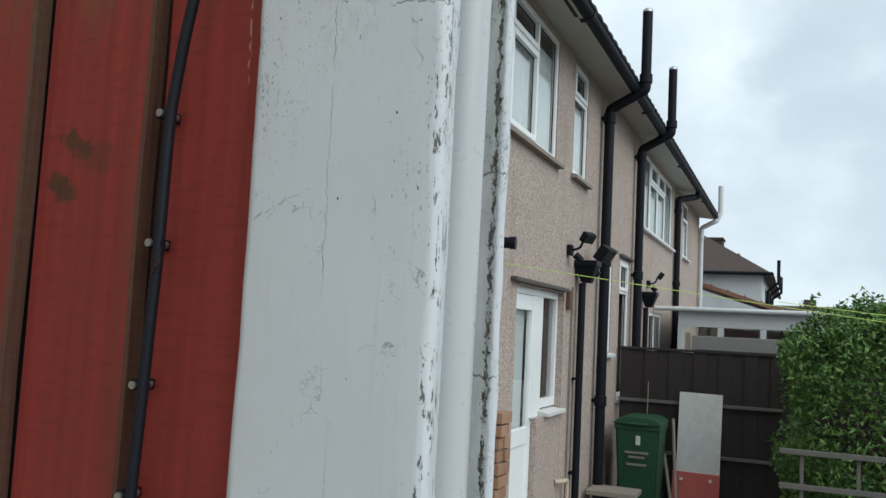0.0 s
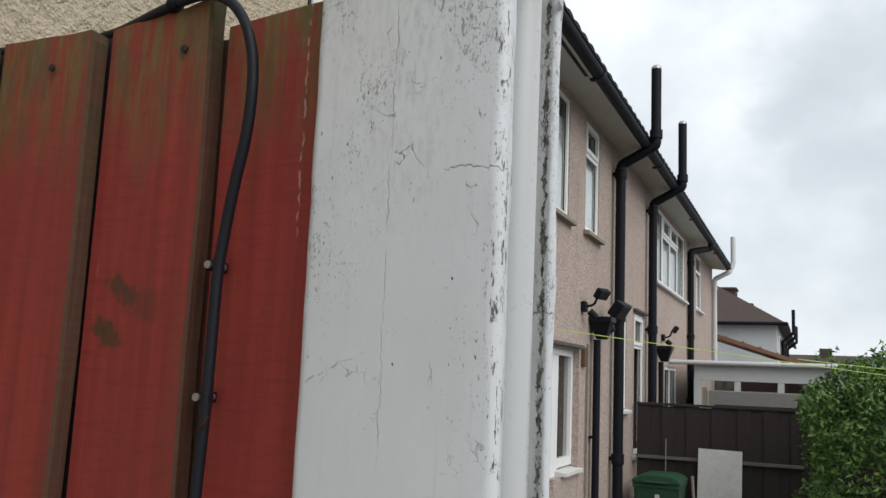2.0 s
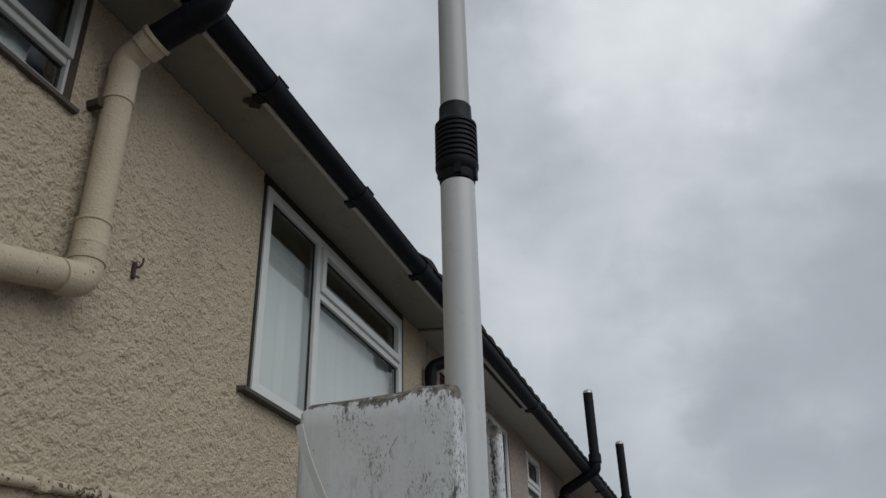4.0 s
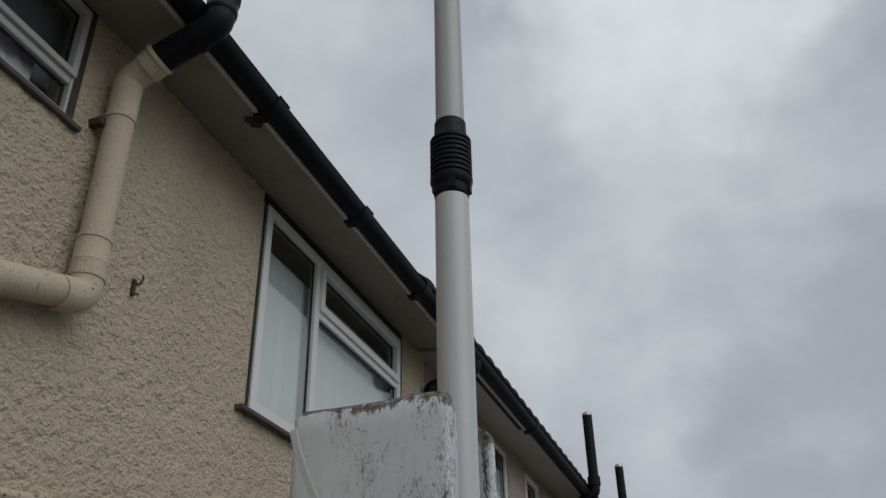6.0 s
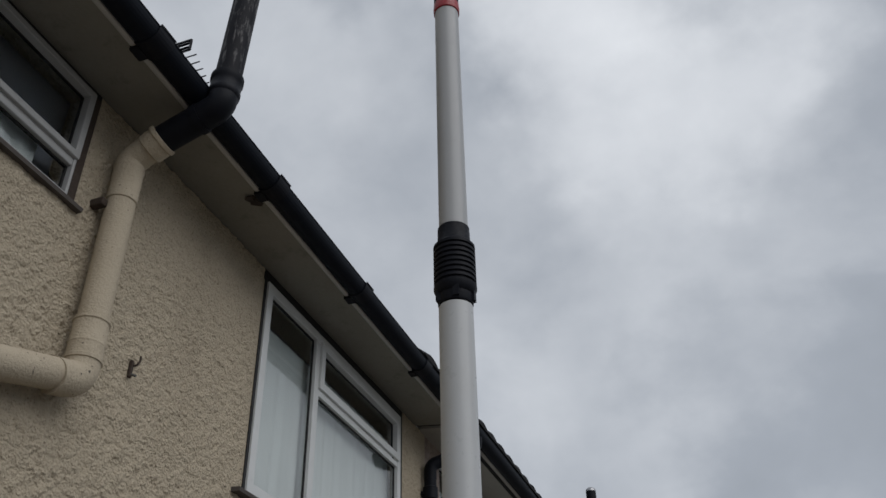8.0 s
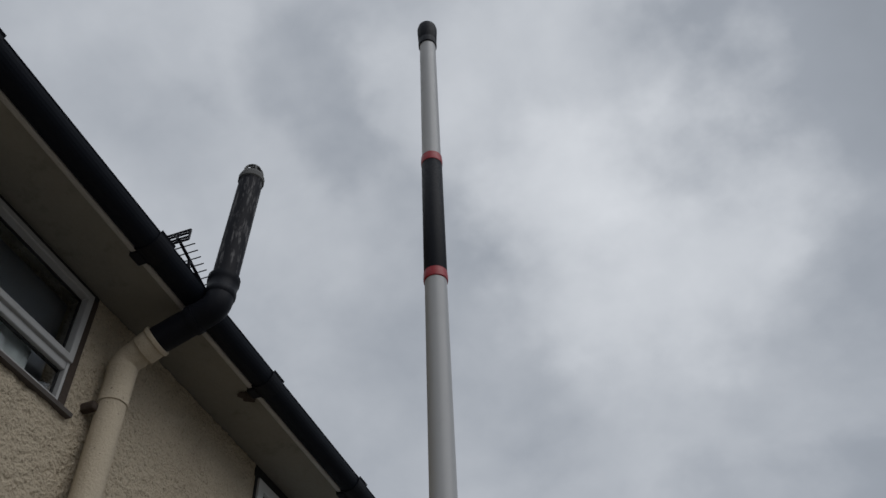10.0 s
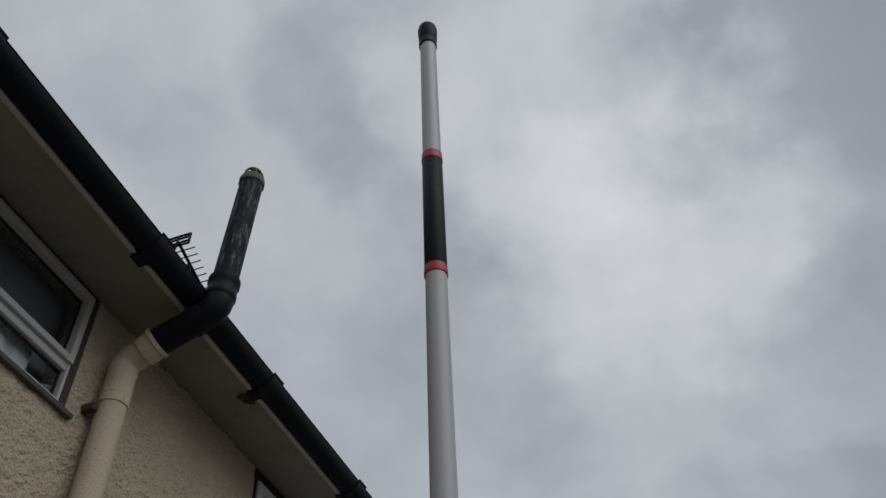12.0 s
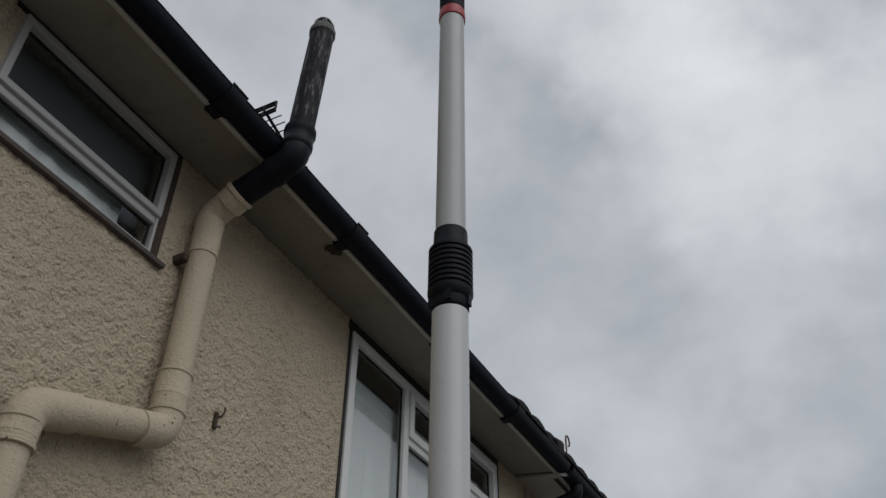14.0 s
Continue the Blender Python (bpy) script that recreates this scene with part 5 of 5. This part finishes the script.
# ---- black cable over the fence top and down its face ----
pts = [(0.2, 0.855, 1.982), (1.0, 0.856, 1.984), (1.30, 0.856, 1.984), (1.43, 0.854, 1.977), (1.50, 0.846, 1.975), (1.56, 0.829, 1.980), (1.592, 0.822, 1.983), (1.617, 0.816, 1.980), (1.637, 0.812, 1.969), (1.650, 0.811, 1.952), (1.6575, 0.811, 1.928), (1.6585, 0.811, 1.903), (1.655, 0.813, 1.875), (1.647, 0.815, 1.845), (1.641, 0.817, 1.815), (1.6375, 0.8175, 1.79), (1.637, 0.8175, 1.75), (1.6365, 0.8175, 1.70), (1.6345, 0.8175, 1.66), (1.633, 0.8175, 1.615), (1.630, 0.8175, 1.55), (1.628, 0.8175, 1.2), (1.628, 0.8175, 0.2)]
whole("cable", tube(rounded([(x + 0.001, y + 0.006, z) for x, y, z in pts], 0.03, 4), 0.0037, 12), M["cable"], "black round cable running over and down the fence", "cable", smooth=True)
for x, z in ((1.6330, 1.793), (1.6322, 1.709), (1.6285, 1.619), (1.6245, 1.55)):
    t = thing("cable_clip", (x, 0.82, z), "black cable clip with a zinc nail", "cable clip", "cable clips")
    bs = boxed(x - 0.0042, x + 0.0012, 0.8222, 0.8400, z - 0.0034, z + 0.0034, bevel=0.0012)
    box(bs, x - 0.003, x + 0.0088, 0.8212, 0.8262, z - 0.0028, z + 0.0028, 0.001)
    part("saddle", bs, M["black"], t)
    nl = part("nail", tube([(x, 0.8192, z), (x, 0.8365, z)], 0.0026, 10), M["nail"], t, "zinc nail head")
t = thing("cable_clip", (1.577, 0.83, 1.982), "black loop clip on the cable", "cable clip", "cable clips")
part("loop", tube([(1.5735, 0.8325, 1.9811), (1.5795, 0.8312, 1.9820)], 0.0056, 14), M["black"], t, smooth=True)
part("tab", boxed(1.5740, 1.5790, 0.8300, 0.8335, 1.9850, 1.9900, bevel=0.001), M["black"], t)
whole("splinter", tube([(1.637, 0.8205, 1.690), (1.644, 0.815, 1.694), (1.648, 0.813, 1.698)], [0.0012, 0.001, 0.0004], 6), M["edge"], "short dark splinter on the fence", "splinter")


# ---- small fittings on the pink wall ----
t = thing("flue_pipe", (0, 6.25, 2.28), "short black waste pipe sticking out of the wall", "pipe")
part("flange", tube([(0.0, 6.25, 2.28), (0.03, 6.25, 2.28)], 0.075, 18), M["black"], t, smooth=True)
part("stub", tube([(0.02, 6.25, 2.28), (0.15, 6.265, 2.278)], 0.04, 16), M["black"], t, smooth=True)
part("end_ring", tube([(0.12, 6.263, 2.278), (0.16, 6.268, 2.278)], 0.046, 16), M["black"], t, smooth=True)


def hopper_pipe(y, z, r=0.036):
    t = thing("hopper_pipe", (0.07, y, GROUND), "black hopper head on a thin waste downpipe", "pipe", "hoppers")
    part("pipe", tube([(0.065, y, GROUND), (0.065, y, z - 0.12)], r, 14), M["black"], t, smooth=True)
    bm = bmesh.new()
    bmesh.ops.create_cone(bm, cap_ends=True, segments=4, radius1=0.065, radius2=0.15, depth=0.17, matrix=Matrix.Translation((0.11, y, z - 0.03)) @ Matrix.Rotation(math.pi / 4, 4, "Z"))
    box(bm, 0.0, 0.225, y - 0.115, y + 0.115, z + 0.05, z + 0.10)
    part("hopper", bm, M["black"], t)
    for h in (0.3, 1.2):
        part("bracket", boxed(0.0, 0.05, y - 0.05, y + 0.05, h, h + 0.025), M["black"], t)
    return t


def floodlight(y, z, turn, group="floodlights", size=1.0):
    t = thing("floodlight", (0, y, z), "small black security floodlight with sensor on the wall", "light", group)
    part("mount", boxed(0.0, 0.05, y - 0.05, y + 0.05, z - 0.05, z + 0.05, bevel=0.01), M["black"], t)
    part("arm", tube(rounded([(0.04, y, z), (0.12, y, z + 0.02), (0.15, y, z + 0.10)], 0.03), 0.012, 8), M["black"], t, smooth=True)
    bm = boxed(-0.03, 0.03, -0.075, 0.075, -0.05, 0.05, bevel=0.01)
    bmesh.ops.transform(bm, matrix=pose(0.19, y, z + 0.12, 0, 35, turn) @ Matrix.Scale(size, 4), verts=bm.verts)
    head = part("lamp_head", bm, M["black"], t)
    bm = boxed(-0.004, 0.004, -0.065, 0.065, -0.042, 0.042)
    bmesh.ops.transform(bm, matrix=pose(0.19, y, z + 0.12, 0, 35, turn) @ Matrix.Scale(size, 4) @ Matrix.Translation((0.033, 0, 0)), verts=bm.verts)
    part("lens", bm, M["seal"], head)
    part("sensor", tube([(0.07, y + 0.02, z - 0.04), (0.13, y + 0.03, z - 0.10)], 0.035, 12), M["black"], t, smooth=True)


hopper_pipe(8.80, 2.27)
hopper_pipe(12.75, 2.18)
floodlight(8.42, 2.44, -25)
floodlight(9.22, 2.36, -8, size=1.7)
floodlight(13.2, 2.42, 15)
t = thing("waste_pipe", (0.05, 8.45, GROUND), "thin cream waste pipe turning down the wall", "pipe")
part("pipe", tube(rounded([(0.0, 8.25, 0.30), (0.06, 8.30, 0.30), (0.06, 8.48, 0.29), (0.06, 8.48, GROUND)], 0.04), 0.022, 10), M["creampipe"], t, smooth=True)
whole("thin_cable", tube([(0.02, 8.62, GROUND), (0.02, 8.62, 2.1)], 0.012, 8), M["oldwood"], "grey wire conduit run up the wall", "conduit")
bm = boxed(0.0, 0.04, 8.42, 8.54, 1.88, 2.06, bevel=0.01)
whole("meter_flap", bm, M["rust"], "small rusty brown metal box on the wall", "box")

# small stack of loose bricks by the corner of the two houses
brick_me = None
courses = [(0.00, 0.215, 17), (0.215, 0.40, 15)]
pile = thing("brick_pier", (0.2, 5.45, GROUND), "rough stepped stack of orange bricks by the wall", "brick wall")
rng = random.Random(11)
for a, b, count in courses:
    for k in range(count):
        for row in range(2):
            if brick_me is None:
                ob = mesh_object("brick", boxed(-0.1025, 0.1025, -0.05, 0.05, -0.0325, 0.0325, bevel=0.004), M["brick"])
                brick_me = ob.data
            else:
                ob = new("brick", brick_me)
            ob.parent = pile
            ob.matrix_parent_inverse = pile.matrix_basis.inverted()
            top = 1.30 if a == 0.0 else 1.165
            ob.matrix_basis = pose((a + b) / 2 + 0.005 + rng.uniform(-0.012, 0.012), 5.39 + 0.105 * row + rng.uniform(-0.006, 0.006), top - 0.0325 - 0.0755 * k, 0, 0, rng.uniform(-3, 3)) @ Matrix.Diagonal((1.0 if a == 0 else 0.9, 1, 1, 1))
fill = part("mortar", boxed(0.012, 0.385, 5.36, 5.52, GROUND, 1.09), M["ground"], pile)
whole("timber_offcut", boxed(0.06, 0.16, 5.50, 5.54, GROUND, 1.44, bevel=0.004), M["dimwood"], "brown timber offcut standing behind bricks", "timber")


# ---- the neighbour's yard ----
yard_fence = thing("fence", (1.0, 11.0, GROUND), "dark brown panelled garden fence across the yard", "fence", "yard fence")
for k in range(13):
    x = 0.06 + 0.142 * k
    part("board", boxed(x, x + 0.150, 11.0 + 0.012 * (k % 2), 11.02 + 0.012 * (k % 2), GROUND + 0.03, 1.50 + 0.006 * math.sin(k * 2.3)), M["darkwood"], yard_fence)
for z in (0.31, 0.90):
    part("rail", boxed(0.05, 1.90, 10.965, 10.998, z - 0.018, z + 0.018, bevel=0.003), M["dimwood"], yard_fence, "greyed fence rail")
part("cap", boxed(0.04, 1.92, 10.985, 11.05, 1.50, 1.53, bevel=0.004), M["darkwood"], yard_fence)
for k in range(13):
    x = 1.91 + 0.142 * k
    part("board", boxed(x, x + 0.150, 11.05 + 0.012 * (k % 2), 11.07 + 0.012 * (k % 2), GROUND + 0.03, 1.44), M["darkwood"], yard_fence)
part("post", boxed(1.87, 1.95, 10.99, 11.07, GROUND, 1.52, bevel=0.004), M["darkwood"], yard_fence)


def wheelie_bin():
    x, y = 0.405, 10.55
    t = thing("wheeled_bin", (x, y, GROUND), "green wheeled rubbish bin with closed lid", "bin")
    bm = bmesh.new()
    z0, z1 = GROUND + 0.05, 0.66
    lo = [bm.verts.new((x + sx * 0.20, y + sy * 0.24, z0)) for sx, sy in ((-1, -1), (1, -1), (1, 1), (-1, 1))]
    hi = [bm.verts.new((x + sx * 0.245, y + sy * 0.31, z1)) for sx, sy in ((-1, -1), (1, -1), (1, 1), (-1, 1))]
    for k in range(4):
        bm.faces.new((lo[k], lo[(k + 1) % 4], hi[(k + 1) % 4], hi[k]))
    bm.faces.new(lo[::-1])
    bm.faces.new(hi)
    bmesh.ops.bevel(bm, geom=bm.edges[:], offset=0.025, segments=3, affect="EDGES")
    bmesh.ops.recalc_face_normals(bm, faces=bm.faces[:])
    body = part("body", bm, M["bingreen"], t, smooth=True)
    part("rim", boxed(x - 0.255, x + 0.255, y - 0.32, y + 0.32, 0.62, 0.675, bevel=0.012), M["bingreen"], t)
    bm = bmesh.new()
    prism(bm, [(x - 0.265, 0.675), (x + 0.265, 0.675), (x + 0.25, 0.715), (x + 0.15, 0.755), (x - 0.15, 0.755), (x - 0.25, 0.715)], 1, y - 0.345, y + 0.33)
    bmesh.ops.bevel(bm, geom=bm.edges[:], offset=0.012, segments=2, affect="EDGES")
    part("lid", bm, M["bingreen"], t, smooth=True)
    part("lid_handle", tube([(x - 0.12, y - 0.35, 0.69), (x + 0.12, y - 0.35, 0.69)], 0.014, 8), M["bingreen"], t, smooth=True)
    for s in (-1, 1):
        part("wheel", tube([(x + s * 0.17, y + 0.27, GROUND + 0.10), (x + s * 0.23, y + 0.27, GROUND + 0.10)], 0.10, 18), M["black"], t, smooth=True)
    part("sticker", boxed(x - 0.01, x + 0.04, y - 0.325, y - 0.318, 0.46, 0.56), M["white"], body, "small white sticker")
    for z, w in ((0.36, 0.13), (0.31, 0.09), (0.23, 0.11)):
        part("print", boxed(x - w, x + w, y - 0.306, y - 0.300, z, z + 0.025), M["greyboard"], body, "faded grey print bar")


wheelie_bin()
t = thing("leaning_board", (1.0, 10.9, GROUND), "pale grey board with faded red foot leaning on the fence", "board")
bm = boxed(-0.24, 0.24, -0.012, 0.012, 0.42, 1.34, bevel=0.004)
bmesh.ops.transform(bm, matrix=pose(0.995, 10.80, GROUND, -6, 0.8, 0), verts=bm.verts)
part("upper_panel", bm, M["slab"], t, "pale spotted grey panel")
bm = boxed(-0.265, 0.255, -0.018, 0.008, 0.0, 0.44, bevel=0.004)
bmesh.ops.transform(bm, matrix=pose(0.985, 10.79, GROUND, -6, 0.8, 0), verts=bm.verts)
part("lower_panel", bm, M["salmon"], t, "faded red panel")
for dx in (-0.16, 0.16):
    part("bolt", tube([(0.985 + dx, 10.815, 0.06), (0.985 + dx, 10.79, 0.06)], 0.018, 10), M["white"], t)
for x0, x1, h in ((0.70, 0.62, 0.30), (0.74, 0.71, 0.72)):
    whole("timber_batten", tube([(x0 + 0.06, 10.6, GROUND), (x1, 10.9, h)], 0.018, 6), M["oldwood"], "thin grey timber batten leaning on the fence", "timber", "battens")
whole("plank", boxed(0.05, 0.55, 9.35, 9.75, 0.02, 0.07, bevel=0.006), M["oldwood"], "weathered plank laid over a low stand", "plank")
whole("low_stand", boxed(0.10, 0.50, 9.42, 9.68, GROUND, 0.02, bevel=0.01), M["darkwood"], "dark low stand under a plank", "stand")
whole("cane", tube([(0.40, 10.93, 0.4), (0.405, 10.95, 1.12)], 0.006, 6), M["oldwood"], "thin upright garden cane", "cane")


def rail_gate():
    t = thing("timber_railing", (2.5, 8.5, GROUND), "old grey timber railing in front of the hedge", "railing")
    for z in (0.745, 0.455):
        part("rail", boxed(1.90, 4.2, 8.48, 8.52, z - 0.022, z + 0.022, bevel=0.004), M["dimwood"], t)
    for x in (2.08, 2.52, 3.0, 3.5, 4.0):
        part("post", boxed(x - 0.016, x + 0.016, 8.521, 8.55, GROUND, 0.76, bevel=0.003), M["dimwood"], t)


rail_gate()


# washing lines from the cream house across the yard
for a, b, sag in (((0.04, 5.40, 2.105), (2.674, 8.0, 1.876), 0.012), ((1.9, 7.0, 1.955), (2.9, 8.1, 1.915), 0.01)):
    a, b = Vector(a), Vector(b)
    pts = []
    for k in range(25):
        s = k / 24 * 1.6
        p = a + (b - a) * s
        p.z -= sag * 4 * s * (1.6 - s) / 2.56
        pts.append(p)
    whole("washing_line", tube(pts, 0.0024, 6), M["line"], "thin yellow-green washing line across the garden", "washing line", "washing lines")
end = Vector((0.04, 5.40, 2.105)) + (Vector((2.674, 8.0, 1.876)) - Vector((0.04, 5.40, 2.105))) * 1.6
whole("line_post", tube([(end.x, end.y, GROUND), (end.x, end.y, 1.85)], 0.03, 10), M["oldwood"], "grey washing line post in the garden", "post")


# ---- hedge ----
def hedge(cx, cy, rx, ry, top, count, seed):
    rng = np.random.default_rng(seed)
    t = thing("hedge", (cx, cy, GROUND), "dense green garden hedge with uneven top", "hedge")
    bm = bmesh.new()
    for k in range(9):
        a = rng.uniform(0, 6.28)
        p = Vector((cx + rng.uniform(-0.3, 0.3), cy + rng.uniform(-0.3, 0.3), GROUND))
        q = p + Vector((math.cos(a) * rx * 0.5, math.sin(a) * ry * 0.5, (top - GROUND) * rng.uniform(0.6, 0.9)))
        m = (p + q) / 2 + Vector((rng.uniform(-.1, .1), rng.uniform(-.1, .1), 0.1))
        sweep(bm, [p, m, q], [0.035, 0.022, 0.008], 6)
    tagged(part("branch", bm, M["twig"], t), kind="stuff")
    h = (top - GROUND) / 2
    u = rng.normal(size=(count, 3))
    u /= np.linalg.norm(u, axis=1)[:, None]
    u = np.sign(u) * np.abs(u) ** 0.62
    lump = np.array([noise.noise(Vector((v[0] * 2.2 + seed, v[1] * 2.2, v[2] * 2.6))) + 0.5 * noise.noise(Vector((v[0] * 6, v[1] * 6 + seed, v[2] * 6))) for v in u.tolist()])
    rad = (1.0 + 0.16 * lump) * rng.uniform(0.55, 1.0, count) ** 0.28
    pos = np.stack([cx + u[:, 0] * rx * rad, cy + u[:, 1] * ry * rad, GROUND + h + u[:, 2] * h * rad], 1)
    # upright shoots over the top
    tips = []
    stems = bmesh.new()
    for k in range(26):
        x, y = cx + rng.uniform(-rx, rx) * 0.9, cy + rng.uniform(-ry, ry) * 0.7
        hgt = rng.uniform(0.06, 0.30)
        sweep(stems, [(x, y, top - 0.35), (x, y, top - 0.12 + hgt * 1.25)], [0.006, 0.002], 5)
        for q in range(22):
            tips.append((x + rng.normal() * 0.03, y + rng.normal() * 0.03, top - 0.12 + hgt * q / 21 * 1.3))
    tagged(part("shoot", stems, M["twig"], t), kind="stuff")
    pos = np.vstack([pos, np.array(tips)])
    n = len(pos)
    d1 = rng.normal(size=(n, 3))
    d1 /= np.linalg.norm(d1, axis=1)[:, None]
    d2 = np.cross(d1, rng.normal(size=(n, 3)))
    d2 /= np.linalg.norm(d2, axis=1)[:, None]
    ln = rng.uniform(0.020, 0.044, n)[:, None]
    nrm = np.cross(d1, d2)
    v0 = pos - d1 * ln
    v1 = pos + d2 * ln * 0.45 + nrm * ln * 0.18
    v2 = pos + d1 * ln
    v3 = pos - d2 * ln * 0.45 + nrm * ln * 0.18
    verts = np.stack([v0, v1, v2, v3], 1).reshape(-1, 3)
    faces = np.arange(n * 4).reshape(-1, 4)
    tri = np.concatenate([faces[:, [0, 1, 2]], faces[:, [0, 2, 3]]], 0)
    me = bpy.data.meshes.new("leaves")
    me.from_pydata(verts.tolist(), [], tri.tolist())
    me.materials.append(M["leaf"])
    ob = new("leaves", me)
    ob.parent = t
    ob.matrix_parent_inverse = t.matrix_basis.inverted()
    tagged(ob, kind="stuff")


hedge(3.35, 9.6, 1.45, 0.95, 2.05, 46000, 3)
hedge(5.9, 9.9, 1.6, 1.0, 2.0, 12000, 7)


# ---- lean-to, sheds and houses beyond ----
def lean_to():
    t = thing("conservatory", (1.3, 14.5, GROUND), "white framed lean-to with grey roof sheets behind the fence", "conservatory")
    x0, x1, y0, y1 = 0.36, 3.3, 14.0, 17.0
    part("eaves_beam", boxed(x0, x1, y0, y0 + 0.10, 1.84, 2.10, bevel=0.006), M["white"], t)
    bm = bmesh.new()
    prism(bm, [(y0 - 0.06, 2.101), (y1, 2.125), (y1, 2.155), (y0 - 0.06, 2.131)], 0, x0 - 0.1, x1)
    roof_ob = part("roof", bm, M["greyglass"], t, "grey roof sheets")
    for k in range(7):
        x = x0 + (x1 - x0) * k / 6
        part("glazing_bar", prism(bmesh.new(), [(y0 - 0.05, 2.132), (y1, 2.156), (y1, 2.166), (y0 - 0.05, 2.142)], 0, x - 0.018, x + 0.018), M["white"], roof_ob)
    for x in (x0 + 0.04, 0.98, 1.58, 2.15, 2.75, 3.26):
        part("post", boxed(x - 0.045, x + 0.045, y0 + 0.005, y0 + 0.09, GROUND, 1.86, bevel=0.004), M["white"], t)
    glass_pane(t, x0 + 0.05, x1, y0 + 0.045, y0 + 0.051, 0.7, 1.86, 1, -1)
    part("low_wall", boxed(x0 + 0.05, x1, y0 + 0.03, y0 + 0.07, GROUND, 0.7), M["white"], t)
    part("back_wall", boxed(x0, x1, y1, y1 + 0.1, GROUND, 2.12), M["inside"], t)
    part("side_wall", boxed(x1, x1 + 0.1, y0, y1, GROUND, 2.10), M["inside"], t)
    part("gutter", tube([(0.02, y0 - 0.10, 2.10), (x1, y0 - 0.10, 2.10)], 0.035, 10), M["white"], t, smooth=True)


lean_to()
whole("shed_roof", boxed(0.78, 2.15, 12.0, 12.9, 1.52, 1.70, bevel=0.01), M["greyboard"], "grey felted shed roof edge behind the fence", "shed")
whole("shed", boxed(0.85, 2.10, 12.06, 12.85, GROUND, 1.518), M["darkwood"], "dark timber shed behind the fence", "shed")
whole("fence_post", boxed(0.70, 0.76, 12.0, 12.06, GROUND, 1.74, bevel=0.005), M["oldwood"], "grey timber post behind the fence", "fence post")

t = thing("rear_extension", (0.9, 22.0, GROUND), "low extension with orange-brown tiled lean-to roof", "extension")
part("wall", boxed(-0.5, 2.2, 21.0, 24.0, GROUND, 2.2), M["pale"], t)
bm = bmesh.new()
prism(bm, [(-0.6, 3.05), (2.5, 2.08), (2.5, 2.16), (-0.6, 3.15)], 1, 20.9, 24.1)
ext_roof = part("roof", bm, M["orangeroof"], t, "orange-brown tiled roof")
for k in range(8):
    x = -0.5 + 0.36 * k
    z = 3.15 - (x + 0.6) * 0.319
    part("tile_course", boxed(x, x + 0.02, 20.88, 24.12, z - 0.005, z + 0.03), M["orangeroof"], ext_roof)


def far_house():
    y0, y1, x0, x1, e = 30.0, 46.0, -9.0, 1.0, 3.85
    t = thing("house", (-4, 38, GROUND), "distant pale rendered house with brown hipped roof", "house")
    part("wall", boxed(x0, x1, y0, y1, GROUND, e), M["pale"], t, "pale grey rendered wall")
    bm = bmesh.new()
    o = 0.3
    a = [bm.verts.new(p) for p in ((x0 - o, y0 - o, e), (x1 + o, y0 - o, e), (x1 + o, y1 + o, e), (x0 - o, y1 + o, e))]
    r0, r1 = bm.verts.new((-4, y0 + 4.5, e + 3.3)), bm.verts.new((-4, y1 - 4.5, e + 3.3))
    for f in ((a[0], a[1], r0), (a[1], a[2], r1, r0), (a[2], a[3], r1), (a[3], a[0], r0, r1), (a[3], a[2], a[1], a[0])):
        bm.faces.new(f)
    bmesh.ops.recalc_face_normals(bm, faces=bm.faces[:])
    roof_ob = part("roof", bm, M["roof"], t, "brown tiled hipped roof")
    bc = bmesh.new()
    box(bc, -1.30, -0.72, 36.5, 37.4, 4.8, 5.75, 0.02)
    box(bc, -1.34, -0.68, 36.45, 37.45, 5.65, 5.73)
    part("chimney", bc, M["roof"], roof_ob)
    bc = bmesh.new()
    box(bc, -0.50, -0.15, 38, 38.6, 4.5, 5.25, 0.02)
    part("chimney", bc, M["roof"], roof_ob)
    part("gutter", tube([(x1 + o, y0 - o, e - 0.02), (x1 + o, y1, e - 0.02)], 0.06, 10), M["gutter"], t)
    part("gutter", tube([(x0, y0 - o, e - 0.02), (x1 + o, y0 - o, e - 0.02)], 0.06, 10), M["gutter"], t)
    for y, z in ((33.0, 4.55), (36.0, 4.2), (39.5, 4.4)):
        part("vent_pipe", tube([(x1 + 0.1, y, GROUND), (x1 + 0.1, y, e - 0.4), (x1 + 0.45, y, e - 0.1), (x1 + 0.45, y, z)], 0.06, 10), M["black"], t)
    for y in (32, 34.5, 38, 41):
        win = part("window", boxed(x1 - 0.05, x1 + 0.03, y, y + 1.1, 2.6, 3.6, bevel=0.01), M["upvc"], t)
        part("pane", boxed(x1 + 0.031, x1 + 0.036, y + 0.08, y + 1.02, 2.68, 3.52), M["seal"], win)


far_house()
t = thing("house", (6, 75, GROUND), "far row of low houses under dark roofs", "house")
part("wall", boxed(-6, 14, 70, 78, GROUND, 2.4), M["pale"], t)
bm = bmesh.new()
prism(bm, [(69.5, 2.4), (74, 4.6), (78.5, 2.4)], 0, -6.5, 14.5)
roof_ob = part("roof", bm, M["roof"], t, "dark tiled roof")
for x in (2.6, 8.0):
    part("chimney", boxed(x, x + 0.9, 73.5, 74.4, 4.0, 5.1, bevel=0.02), M["roof"], roof_ob)
hedge(2.9, 26.0, 0.9, 0.8, 2.55, 3000, 12)
